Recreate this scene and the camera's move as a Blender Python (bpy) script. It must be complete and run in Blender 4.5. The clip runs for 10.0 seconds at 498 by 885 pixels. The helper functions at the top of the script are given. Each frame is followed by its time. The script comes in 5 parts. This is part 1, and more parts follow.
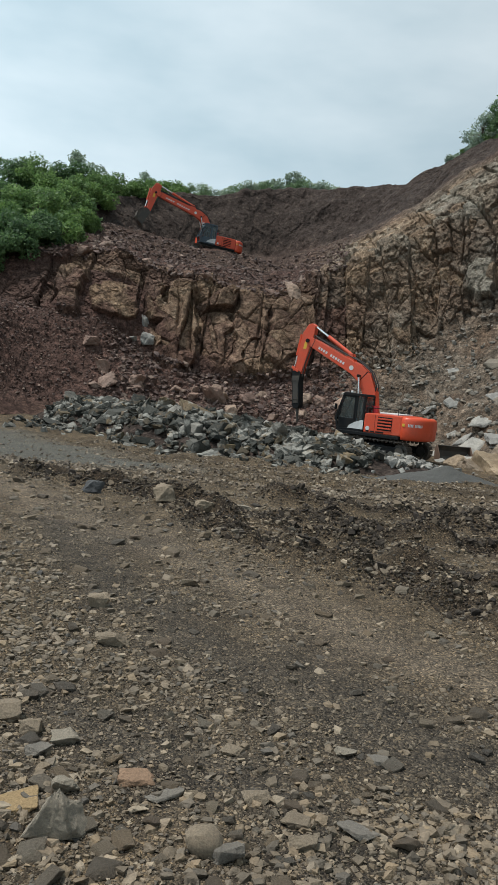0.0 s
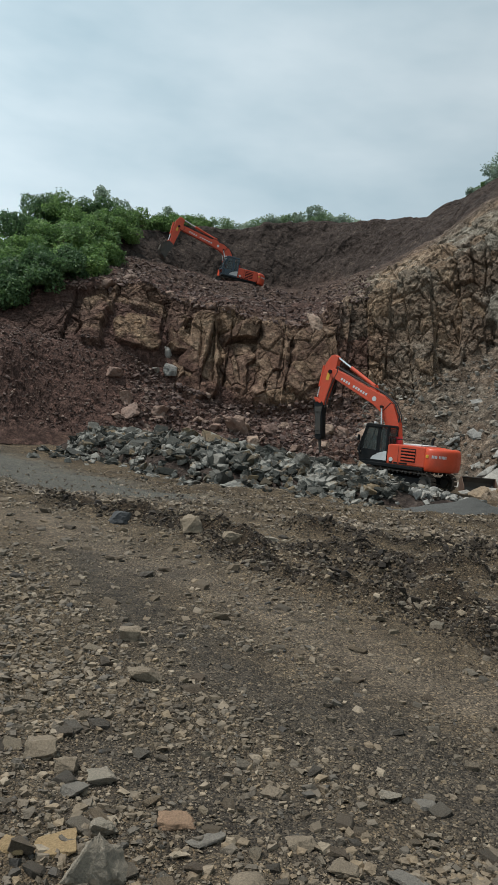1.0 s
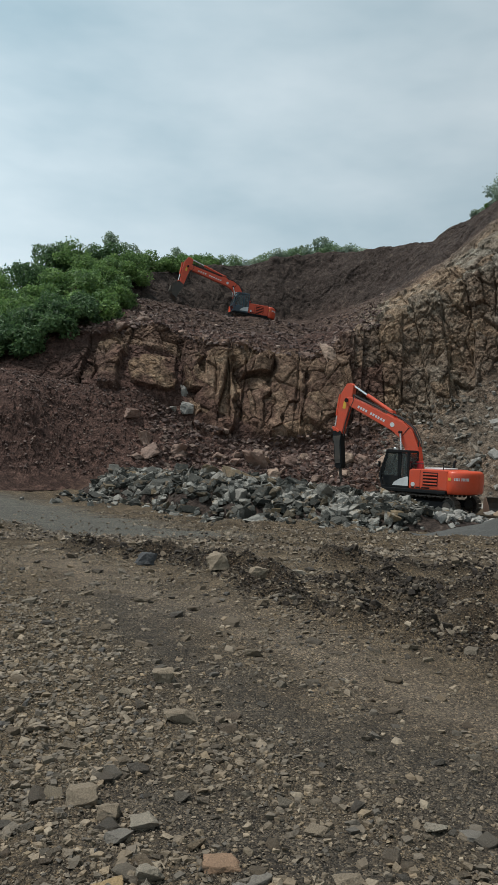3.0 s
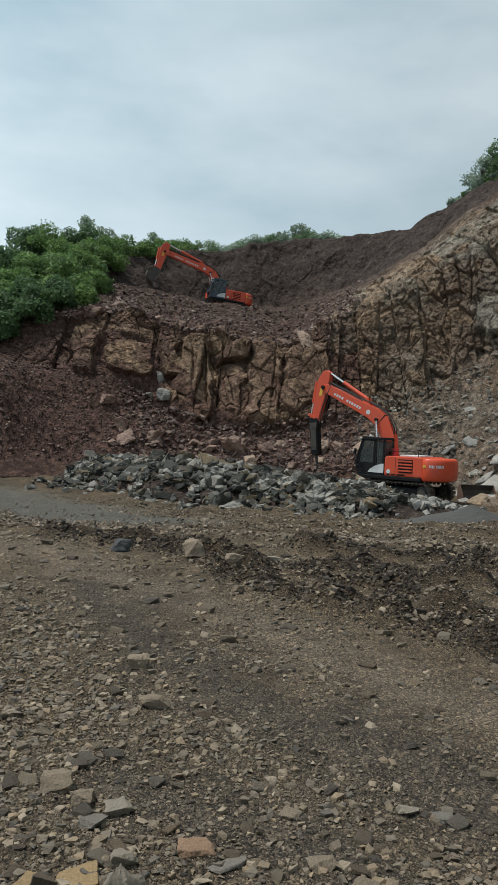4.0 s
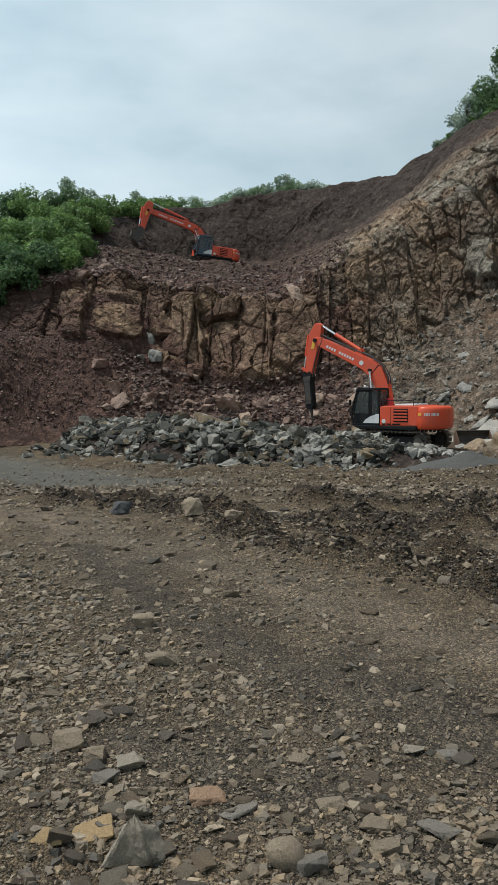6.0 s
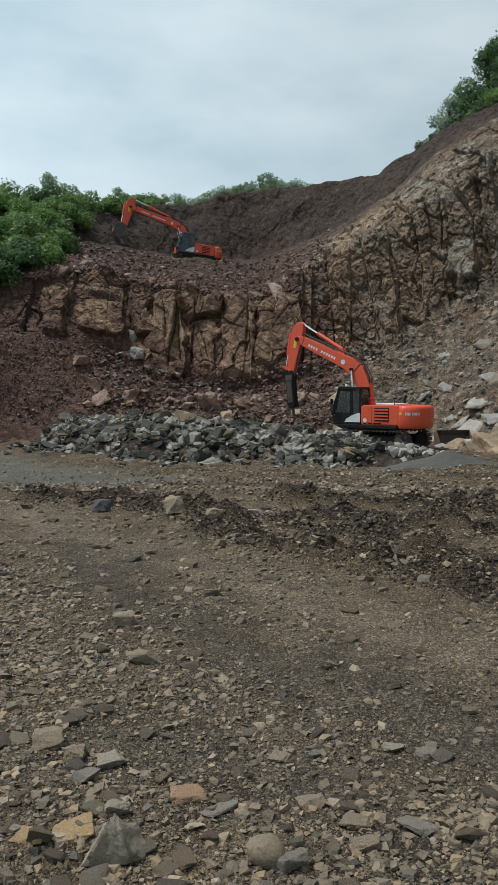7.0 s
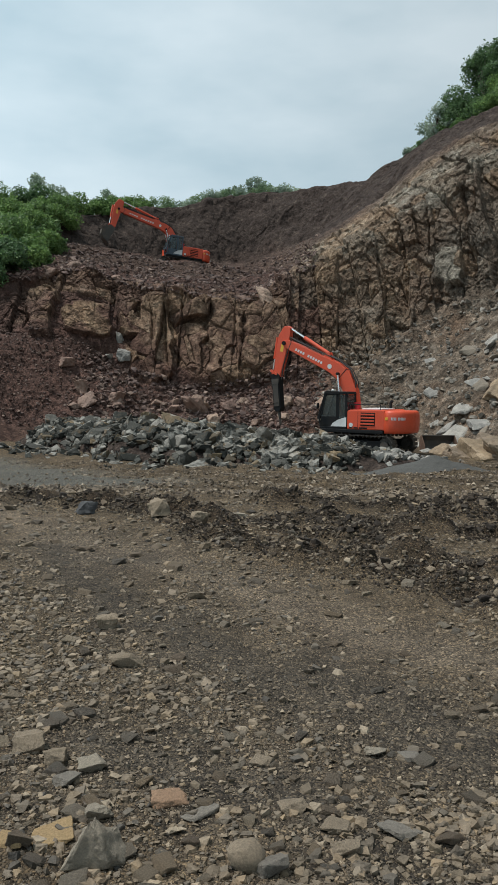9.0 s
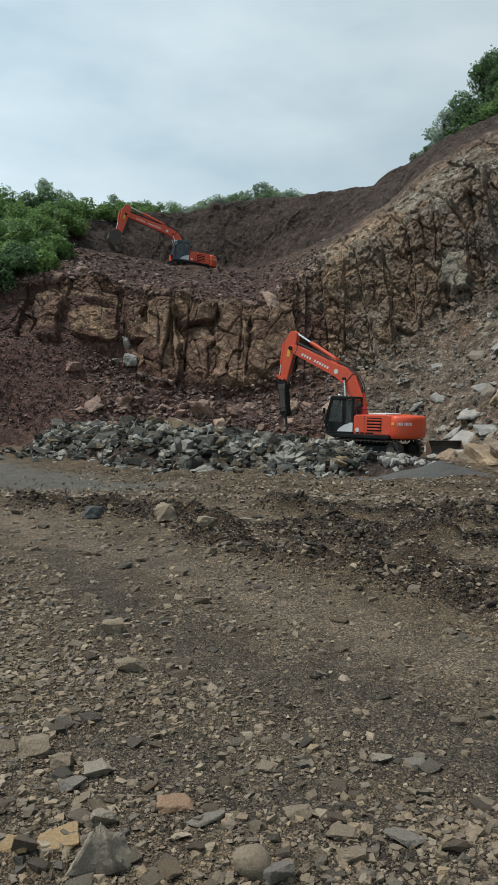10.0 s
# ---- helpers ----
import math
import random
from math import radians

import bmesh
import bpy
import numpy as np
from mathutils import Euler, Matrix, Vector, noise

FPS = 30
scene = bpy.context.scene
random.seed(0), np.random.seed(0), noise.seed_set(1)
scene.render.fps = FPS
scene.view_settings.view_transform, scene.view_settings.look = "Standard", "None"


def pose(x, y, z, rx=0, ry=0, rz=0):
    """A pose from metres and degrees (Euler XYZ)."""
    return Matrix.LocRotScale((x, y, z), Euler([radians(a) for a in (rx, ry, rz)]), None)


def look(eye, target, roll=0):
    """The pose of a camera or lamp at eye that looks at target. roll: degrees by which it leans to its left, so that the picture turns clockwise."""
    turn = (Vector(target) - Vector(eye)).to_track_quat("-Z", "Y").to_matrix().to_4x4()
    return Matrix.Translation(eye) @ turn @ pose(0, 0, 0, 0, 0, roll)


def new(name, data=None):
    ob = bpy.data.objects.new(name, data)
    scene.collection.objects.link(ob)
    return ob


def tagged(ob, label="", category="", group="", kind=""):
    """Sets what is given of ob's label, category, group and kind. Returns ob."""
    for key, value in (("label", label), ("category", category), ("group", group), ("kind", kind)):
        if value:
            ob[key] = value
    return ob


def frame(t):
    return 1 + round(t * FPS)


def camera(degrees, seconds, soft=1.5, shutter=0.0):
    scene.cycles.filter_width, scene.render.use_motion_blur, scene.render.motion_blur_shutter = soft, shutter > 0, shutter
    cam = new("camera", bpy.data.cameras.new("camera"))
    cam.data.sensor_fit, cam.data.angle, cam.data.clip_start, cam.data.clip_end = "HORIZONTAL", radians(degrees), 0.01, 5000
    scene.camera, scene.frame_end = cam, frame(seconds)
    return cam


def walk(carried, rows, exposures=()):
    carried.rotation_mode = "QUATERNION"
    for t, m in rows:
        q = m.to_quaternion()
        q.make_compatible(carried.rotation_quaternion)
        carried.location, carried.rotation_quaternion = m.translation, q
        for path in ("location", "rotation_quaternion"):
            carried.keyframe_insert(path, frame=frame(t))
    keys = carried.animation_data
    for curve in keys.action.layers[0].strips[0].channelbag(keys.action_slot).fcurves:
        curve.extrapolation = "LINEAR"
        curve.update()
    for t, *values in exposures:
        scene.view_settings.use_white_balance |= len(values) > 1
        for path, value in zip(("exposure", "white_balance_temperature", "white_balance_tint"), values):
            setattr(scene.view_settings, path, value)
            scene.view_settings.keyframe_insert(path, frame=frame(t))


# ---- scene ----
cam = camera(35.2, 10.0, 1.1)
PATH = [
    (0, (0.088, 0.182, 1.666), (0.076, 2.177, 1.514), 5.7),
    (0.5, (0.069, 0.189, 1.671), (0.033, 2.187, 1.594), 5.0),
    (1, (-0.005, 0.24, 1.655), (-0.077, 2.237, 1.576), 5.7),
    (1.5, (-0.022, 0.233, 1.654), (-0.129, 2.229, 1.586), 4.6),
    (2, (-0.017, 0.214, 1.66), (-0.135, 2.21, 1.622), 3.4),
    (2.5, (-0.014, 0.204, 1.666), (-0.145, 2.2, 1.668), 2.4),
    (3.8, (-0.018, 0.182, 1.68), (-0.127, 2.179, 1.682), 2.6),
    (4, (-0.014, 0.198, 1.672), (-0.08, 2.196, 1.643), 2.6),
    (4.5, (-0.008, 0.206, 1.666), (-0.055, 2.203, 1.579), 1.8),
    (5, (-0.004, 0.211, 1.664), (-0.08, 2.206, 1.542), 0.5),
    (5.5, (0.007, 0.214, 1.658), (-0.06, 2.208, 1.525), -0.1),
    (7, (0.0, 0.206, 1.662), (-0.006, 2.201, 1.52), 0.1),
    (7.5, (0.009, 0.21, 1.66), (0.038, 2.204, 1.519), 0.6),
    (8, (0.005, 0.21, 1.661), (0.04, 2.205, 1.522), 0.7),
    (8.5, (0.006, 0.21, 1.661), (0.039, 2.205, 1.524), 0.7),
    (9, (0.006, 0.208, 1.661), (0.035, 2.203, 1.528), 0.7),
    (9.5, (0.006, 0.206, 1.663), (0.024, 2.202, 1.538), 0.8),
    (10, (0.005, 0.205, 1.663), (0.018, 2.201, 1.542), 0.8),
]
walk(cam, [(t, look(eye, target, roll)) for t, eye, target, roll in PATH],
     [(0, -0.24), (0.5, -0.31), (1, -0.38), (1.5, -0.31), (2.5, -0.45), (3.8, -0.42), (4.5, -0.34), (5, -0.36), (5.5, -0.29), (7, -0.31), (7.5, -0.24), (8, -0.26), (9, -0.31), (10, -0.29)])

# ---- world, sun, exposure ----
SUN_EL, SUN_AZ = radians(66), radians(-88)
world = bpy.data.worlds.new("overcast_sky")
scene.world = world
world.use_nodes = True
wn, wl = world.node_tree.nodes, world.node_tree.links
wn.clear()
w_out = wn.new("ShaderNodeOutputWorld")
w_bg = wn.new("ShaderNodeBackground")
w_sky = wn.new("ShaderNodeTexSky")
w_sky.sky_type, w_sky.sun_disc = "NISHITA", False
w_sky.sun_elevation, w_sky.sun_rotation = SUN_EL, SUN_AZ
w_dim = wn.new("ShaderNodeMixRGB")
w_dim.blend_type, w_dim.inputs[0].default_value = "MULTIPLY", 1.0
w_dim.inputs[2].default_value = (0.10, 0.10, 0.10, 1)
w_co = wn.new("ShaderNodeTexCoord")
w_map = wn.new("ShaderNodeMapping")
w_map.inputs["Scale"].default_value = (1.0, 1.0, 2.6)
w_map.inputs["Location"].default_value = (0.35, 0.1, 0.2)
w_noise = wn.new("ShaderNodeTexNoise")
w_noise.inputs["Scale"].default_value, w_noise.inputs["Detail"].default_value = 2.3, 5.0
w_noise.inputs["Roughness"].default_value = 0.5
w_ramp = wn.new("ShaderNodeValToRGB")
w_ramp.color_ramp.elements[0].position, w_ramp.color_ramp.elements[1].position = 0.34, 0.68
w_ramp.color_ramp.elements[0].color = (0.465, 0.655, 0.75, 1)
w_ramp.color_ramp.elements[1].color = (0.88, 1.02, 1.085, 1)
w_mix = wn.new("ShaderNodeMixRGB")
w_mix.inputs[0].default_value = 0.88
wl.new(w_sky.outputs[0], w_dim.inputs[1])
wl.new(w_co.outputs["Generated"], w_map.inputs["Vector"])
wl.new(w_map.outputs[0], w_noise.inputs["Vector"])
wl.new(w_noise.outputs["Fac"], w_ramp.inputs[0])
wl.new(w_dim.outputs[0], w_mix.inputs[1])
wl.new(w_ramp.outputs[0], w_mix.inputs[2])
w_xyz = wn.new("ShaderNodeSeparateXYZ")
w_side = wn.new("ShaderNodeMapRange")
w_side.inputs["From Min"].default_value, w_side.inputs["From Max"].default_value = -0.9, 0.9
w_side.inputs["To Min"].default_value, w_side.inputs["To Max"].default_value = 1.55, 0.55
w_glow = wn.new("ShaderNodeMixRGB")
w_glow.blend_type, w_glow.inputs[0].default_value = "MULTIPLY", 1.0
wl.new(w_co.outputs["Generated"], w_xyz.inputs[0])
wl.new(w_xyz.outputs[0], w_side.inputs["Value"])
wl.new(w_mix.outputs[0], w_glow.inputs[1])
wl.new(w_side.outputs[0], w_glow.inputs[2])
wl.new(w_glow.outputs[0], w_bg.inputs["Color"])
w_bg.inputs["Strength"].default_value = 1.0
wl.new(w_bg.outputs[0], w_out.inputs["Surface"])

sun = new("sun", bpy.data.lights.new("sun", "SUN"))
sun.data.energy, sun.data.angle, sun.data.color = 4.2, radians(8), (1.0, 0.97, 0.92)
sun.matrix_world = look((0, 0, 60), (0 - 60 * math.sin(SUN_AZ) / math.tan(SUN_EL), 0 - 60 * math.cos(SUN_AZ) / math.tan(SUN_EL), 0))


# ---- numeric noise ----
def lattice(i, j, k, s):
    n = (i.astype(np.int64) * 73856093) ^ (j.astype(np.int64) * 19349663) ^ (k.astype(np.int64) * 83492791) ^ (s * 2654435761)
    n = (n ^ (n >> 13)) * 1274126177 & 0x7FFFFFFF
    n = (n ^ (n >> 15)) * 2246822519 & 0x7FFFFFFF
    return ((n ^ (n >> 11)) & 0xFFFFF) / float(0xFFFFF)


def value_noise(p, s=0):
    q = np.floor(p)
    f = p - q
    f = f * f * (3 - 2 * f)
    i, j, k = q[..., 0], q[..., 1], q[..., 2]
    out = 0
    for a in (0, 1):
        for b in (0, 1):
            for c in (0, 1):
                w = (f[..., 0] if a else 1 - f[..., 0]) * (f[..., 1] if b else 1 - f[..., 1]) * (f[..., 2] if c else 1 - f[..., 2])
                out = out + w * lattice(i + a, j + b, k + c, s)
    return out * 2 - 1


def fbm(p, octaves=4, s=0, gain=0.5):
    out, amp = 0, 1.0
    for o in range(octaves):
        out = out + amp * value_noise(p * (2.03 ** o) + o * 17.3, s + o)
        amp *= gain
    return out


def cells(p, s=0):
    """Nearest seed of a jittered lattice: three random numbers of its cell, the way from the seed, and the distance to the border."""
    q = np.floor(p)
    best = np.full(p.shape[:-1], 1e9)
    second = best.copy()
    ids = np.zeros(p.shape)
    way = np.zeros(p.shape)
    for a in (-1, 0, 1):
        for b in (-1, 0, 1):
            for c in (-1, 0, 1):
                i, j, k = q[..., 0] + a, q[..., 1] + b, q[..., 2] + c
                seed = np.stack([i + lattice(i, j, k, s + 1), j + lattice(i, j, k, s + 2), k + lattice(i, j, k, s + 3)], -1)
                d = p - seed
                m = (d * d).sum(-1)
                near = m < best
                second = np.where(near, best, np.minimum(second, m))
                best = np.where(near, m, best)
                ids[near] = np.stack([i, j, k], -1)[near]
                way[near] = d[near]
    r = np.stack([lattice(ids[..., 0], ids[..., 1], ids[..., 2], s + n) for n in (11, 12, 13)], -1)
    return r, way, np.sqrt(second) - np.sqrt(best)


def smooth(a, b, x):
    t = np.clip((x - a) / (b - a), 0, 1)
    return t * t * (3 - 2 * t)


# ---- materials ----
class Nodes:
    def __init__(self, name):
        self.mat = bpy.data.materials.new(name)
        self.mat.use_nodes = True
        self.t = self.mat.node_tree
        self.bsdf = self.t.nodes["Principled BSDF"]
        self.co = self.t.nodes.new("ShaderNodeTexCoord").outputs["Object"]

    def link(self, a, b):
        self.t.links.new(a, b)

    def noise(self, scale, detail=4.0, rough=0.55, stretch=None):
        n = self.t.nodes.new("ShaderNodeTexNoise")
        n.inputs["Scale"].default_value, n.inputs["Detail"].default_value, n.inputs["Roughness"].default_value = scale, detail, rough
        src = self.co
        if stretch:
            m = self.t.nodes.new("ShaderNodeMapping")
            m.inputs["Scale"].default_value = stretch
            self.link(src, m.inputs["Vector"])
            src = m.outputs[0]
        self.link(src, n.inputs["Vector"])
        return n.outputs["Fac"]

    def voronoi(self, scale, feature="F1"):
        n = self.t.nodes.new("ShaderNodeTexVoronoi")
        n.feature = feature
        n.inputs["Scale"].default_value = scale
        self.link(self.co, n.inputs["Vector"])
        return n

    def ramp(self, fac, stops):
        n = self.t.nodes.new("ShaderNodeValToRGB")
        e = n.color_ramp.elements
        while len(e) < len(stops):
            e.new(0.5)
        for x, (at, c) in zip(e, stops):
            x.position = at
            x.color = (*c, 1) if len(c) == 3 else c
        self.link(fac, n.inputs[0])
        return n.outputs[0]

    def mix(self, fac, a, b, mode="MIX"):
        n = self.t.nodes.new("ShaderNodeMixRGB")
        n.blend_type = mode
        for src, slot in ((fac, 0), (a, 1), (b, 2)):
            if isinstance(src, (int, float)):
                n.inputs[slot].default_value = src
            elif isinstance(src, tuple):
                n.inputs[slot].default_value = (*src, 1)
            else:
                self.link(src, n.inputs[slot])
        return n.outputs[0]

    def attr(self, name):
        n = self.t.nodes.new("ShaderNodeAttribute")
        n.attribute_name = name
        return n

    def split(self, colour):
        n = self.t.nodes.new("ShaderNodeSeparateColor")
        self.link(colour, n.inputs[0])
        return n.outputs

    def random(self, islands=False):
        if islands:
            return self.t.nodes.new("ShaderNodeNewGeometry").outputs["Random Per Island"]
        return self.t.nodes.new("ShaderNodeObjectInfo").outputs["Random"]

    def done(self, colour, rough=0.9, metal=0.0, bump=None, height=0.02, spec=0.3):
        if isinstance(colour, tuple):
            self.bsdf.inputs["Base Color"].default_value = (*colour, 1)
        else:
            self.link(colour, self.bsdf.inputs["Base Color"])
        if isinstance(rough, (int, float)):
            self.bsdf.inputs["Roughness"].default_value = rough
        else:
            self.link(rough, self.bsdf.inputs["Roughness"])
        self.bsdf.inputs["Metallic"].default_value = metal
        self.bsdf.inputs["Specular IOR Level"].default_value = spec
        if bump is not None:
            b = self.t.nodes.new("ShaderNodeBump")
            b.inputs["Distance"].default_value = height
            b.inputs["Strength"].default_value = 1.0
            self.link(bump, b.inputs["Height"])
            self.link(b.outputs[0], self.bsdf.inputs["Normal"])
        return self.mat


def cliff_material():
    n = Nodes("quarry_rock")
    k = n.split(n.attr("strata").outputs["Color"])
    veg = n.attr("rubble").outputs["Fac"]
    bare = n.attr("strata").outputs["Alpha"]
    big, mid, fine = n.noise(0.22, 4), n.noise(1.3, 5, 0.6), n.noise(9.0, 4, 0.65)
    red = n.ramp(mid, [(0.3, (0.088, 0.048, 0.037)), (0.55, (0.160, 0.094, 0.070)), (0.75, (0.245, 0.158, 0.116))])
    ochre = n.ramp(mid, [(0.3, (0.19, 0.13, 0.09)), (0.55, (0.34, 0.235, 0.15)), (0.8, (0.48, 0.38, 0.27))])
    tan = n.ramp(mid, [(0.28, (0.085, 0.069, 0.054)), (0.5, (0.185, 0.148, 0.114)), (0.62, (0.225, 0.190, 0.154)), (0.8, (0.38, 0.33, 0.26))])
    rust = n.ramp(big, [(0.45, (0, 0, 0)), (0.62, (1, 1, 1))])
    tan = n.mix(n.mix(0.45, (0, 0, 0), rust), tan, (0.22, 0.135, 0.085))
    soil = n.ramp(mid, [(0.3, (0.036, 0.026, 0.022)), (0.6, (0.066, 0.049, 0.041)), (0.8, (0.140, 0.112, 0.092))])
    streak = n.ramp(n.noise(0.9, 5, 0.6, (1, 1, 0.16)), [(0.42, (0.55, 0.52, 0.5)), (0.6, (1, 1, 1))])
    c = n.mix(k[2], red, tan)
    c = n.mix(bare, c, n.ramp(mid, [(0.3, (0.20, 0.18, 0.145)), (0.6, (0.36, 0.33, 0.27)), (0.8, (0.45, 0.42, 0.36))]))
    c = n.mix(k[1], c, ochre)
    c = n.mix(0.7, c, streak, "MULTIPLY")
    c = n.mix(k[0], c, soil)
    earth = n.ramp(n.noise(2.4, 5, 0.65), [(0.3, (0.066, 0.037, 0.030)), (0.6, (0.112, 0.066, 0.054)), (0.8, (0.170, 0.108, 0.088))])
    c = n.mix(n.mix(0.9, (0, 0, 0), n.attr("earth").outputs["Fac"]), c, earth)
    chips = n.voronoi(3.4)
    grit = n.ramp(n.split(chips.outputs["Color"])[0], [(0.0, (0.62, 0.6, 0.58)), (0.7, (1.0, 0.98, 0.96)), (1.0, (1.5, 1.45, 1.4))])
    c = n.mix(n.mix(1.0, veg, (0.85, 0.85, 0.85), "MULTIPLY"), c, n.mix(1.0, c, grit, "MULTIPLY"))
    c = n.mix(0.9, c, n.ramp(fine, [(0.3, (0.4, 0.4, 0.4)), (0.7, (1.5, 1.5, 1.5))]), "MULTIPLY")
    c = n.mix(0.8, c, n.ramp(n.noise(3.4, 4, 0.6), [(0.35, (0.55, 0.54, 0.53)), (0.65, (1.35, 1.35, 1.35))]), "MULTIPLY")
    h = n.mix(0.55, fine, n.noise(3.2, 5, 0.7))
    return n.done(c, 0.92, 0, h, 0.28, 0.2)


def ground_material():
    n = Nodes("gravel_ground")
    k = n.split(n.attr("tracks").outputs["Color"])
    lane = n.attr("tracks").outputs["Alpha"]
    big, mid, fine = n.noise(0.35, 4), n.noise(2.6, 5, 0.6), n.noise(38, 4, 0.7)
    peb = n.voronoi(85)
    peb2 = n.voronoi(34)
    base = n.ramp(mid, [(0.3, (0.078, 0.059, 0.040)), (0.55, (0.135, 0.103, 0.069)), (0.75, (0.211, 0.160, 0.105))])
    dark = n.ramp(mid, [(0.3, (0.046, 0.041, 0.036)), (0.7, (0.092, 0.082, 0.071))])
    mud = n.ramp(mid, [(0.3, (0.027, 0.020, 0.014)), (0.7, (0.090, 0.066, 0.046))])
    road = n.ramp(mid, [(0.3, (0.105, 0.103, 0.092)), (0.7, (0.155, 0.150, 0.132))])
    c = n.mix(n.mix(0.8, (0, 0, 0), lane), base, n.ramp(mid, [(0.3, (0.15, 0.120, 0.090)), (0.7, (0.23, 0.185, 0.14))]))
    c = n.mix(n.mix(0.65, (0, 0, 0), k[0]), c, dark)
    c = n.mix(k[1], c, mud)
    c = n.mix(k[2], c, road)
    pc = n.ramp(n.split(peb.outputs["Color"])[1], [(0.0, (0.32, 0.32, 0.33)), (0.55, (0.9, 0.9, 0.9)), (0.85, (1.3, 1.26, 1.2)), (1.0, (2.3, 2.15, 1.9))])
    c = n.mix(0.95, c, pc, "MULTIPLY")
    pc2 = n.ramp(n.split(peb2.outputs["Color"])[0], [(0.0, (0.7, 0.7, 0.7)), (0.8, (1, 1, 1)), (1.0, (1.5, 1.45, 1.35))])
    c = n.mix(0.7, c, pc2, "MULTIPLY")
    c = n.mix(0.5, c, n.ramp(big, [(0.35, (0.8, 0.8, 0.8)), (0.65, (1.15, 1.12, 1.08))]), "MULTIPLY")
    round1 = n.ramp(peb.outputs["Distance"], [(0.0, (1, 1, 1)), (0.75, (0, 0, 0))])
    round2 = n.ramp(peb2.outputs["Distance"], [(0.0, (1, 1, 1)), (0.75, (0, 0, 0))])
    h = n.mix(0.35, n.mix(0.5, round1, round2), fine)
    return n.done(c, 0.95, 0, h, 0.045, 0.2)


def stone_material(name, tones, islands=False, scale=9.0, grain=0.02, rough=0.72):
    n = Nodes(name)
    r = n.random(islands)
    c = n.ramp(r, [(i / max(1, len(tones) - 1), t) for i, t in enumerate(tones)])
    mid, fine = n.noise(scale, 4, 0.6), n.noise(scale * 7, 3, 0.7)
    c = n.mix(0.8, c, n.ramp(mid, [(0.3, (0.6, 0.6, 0.6)), (0.7, (1.25, 1.22, 1.18))]), "MULTIPLY")
    c = n.mix(0.5, c, n.ramp(fine, [(0.3, (0.6, 0.6, 0.6)), (0.7, (1.3, 1.3, 1.3))]), "MULTIPLY")
    return n.done(c, rough, 0, n.mix(0.4, mid, fine), grain, 0.45)


def basalt_material(name, islands):
    """Dark green-grey stone with pale, dusty fresh breaks and rusty joints, each piece its own."""
    n = Nodes(name)
    n.co = n.t.nodes.new("ShaderNodeNewGeometry").outputs["Position"]
    r = n.random(islands)
    dark = n.ramp(r, [(0.0, (0.016, 0.017, 0.014)), (0.2, (0.058, 0.058, 0.050)), (0.4, (0.022, 0.023, 0.020)), (0.55, (0.120, 0.115, 0.100)), (0.7, (0.033, 0.034, 0.029)), (0.82, (0.195, 0.145, 0.090)), (0.88, (0.042, 0.042, 0.037)), (1.0, (0.26, 0.242, 0.21))])
    blotch = n.noise(1.1, 4, 0.6)
    c = n.mix(n.mix(0.75, (0, 0, 0), n.ramp(blotch, [(0.53, (0, 0, 0)), (0.58, (1, 1, 1))])), dark, (0.31, 0.296, 0.262))
    c = n.mix(n.mix(0.7, (0, 0, 0), n.ramp(n.noise(2.7, 4, 0.65), [(0.57, (0, 0, 0)), (0.68, (1, 1, 1))])), c, (0.17, 0.118, 0.074))
    fine = n.noise(15, 3, 0.7)
    c = n.mix(0.6, c, n.ramp(fine, [(0.3, (0.55, 0.55, 0.55)), (0.7, (1.35, 1.35, 1.35))]), "MULTIPLY")
    return n.done(c, 0.75, 0, n.mix(0.5, n.noise(4.0, 4, 0.65), fine), 0.07, 0.15)


def paint_material(name, colour, rough=0.42, dirt=0.35, metal=0.0, gloss=0.5):
    n = Nodes(name)
    d = n.ramp(n.noise(2.2, 5, 0.65), [(0.48, (0, 0, 0)), (0.75, (1, 1, 1))])
    c = n.mix(n.mix(dirt, (0, 0, 0), d), colour, (0.20, 0.15, 0.11))
    c = n.mix(0.25, c, n.ramp(n.noise(16, 3), [(0.35, (0.8, 0.8, 0.8)), (0.65, (1.1, 1.1, 1.1))]), "MULTIPLY")
    return n.done(c, n.ramp(d, [(0, (rough,) * 3), (1, (0.85,) * 3)]), metal, n.noise(5, 2), 0.004, gloss)


def leaf_material(name, tones):
    n = Nodes(name)
    c = n.ramp(n.random(True), [(i / (len(tones) - 1), t) for i, t in enumerate(tones)])
    c = n.mix(0.8, c, n.ramp(n.noise(0.6, 3), [(0.35, (0.55, 0.6, 0.6)), (0.65, (1.3, 1.25, 1.1))]), "MULTIPLY")
    thin = n.t.nodes.new("ShaderNodeBsdfTranslucent")
    n.link(c, thin.inputs["Color"])
    both = n.t.nodes.new("ShaderNodeMixShader")
    both.inputs[0].default_value = 0.4
    mat = n.done(c, 0.55, 0, None, 0, 0.3)
    n.link(n.bsdf.outputs[0], both.inputs[1])
    n.link(thin.outputs[0], both.inputs[2])
    n.link(both.outputs[0], n.t.nodes["Material Output"].inputs["Surface"])
    return mat


def glass_material():
    n = Nodes("cab_glass")
    n.bsdf.inputs["Transmission Weight"].default_value = 0.9
    n.bsdf.inputs["IOR"].default_value = 1.45
    return n.done((0.34, 0.40, 0.40), 0.04, 0, None, 0, 0.35)


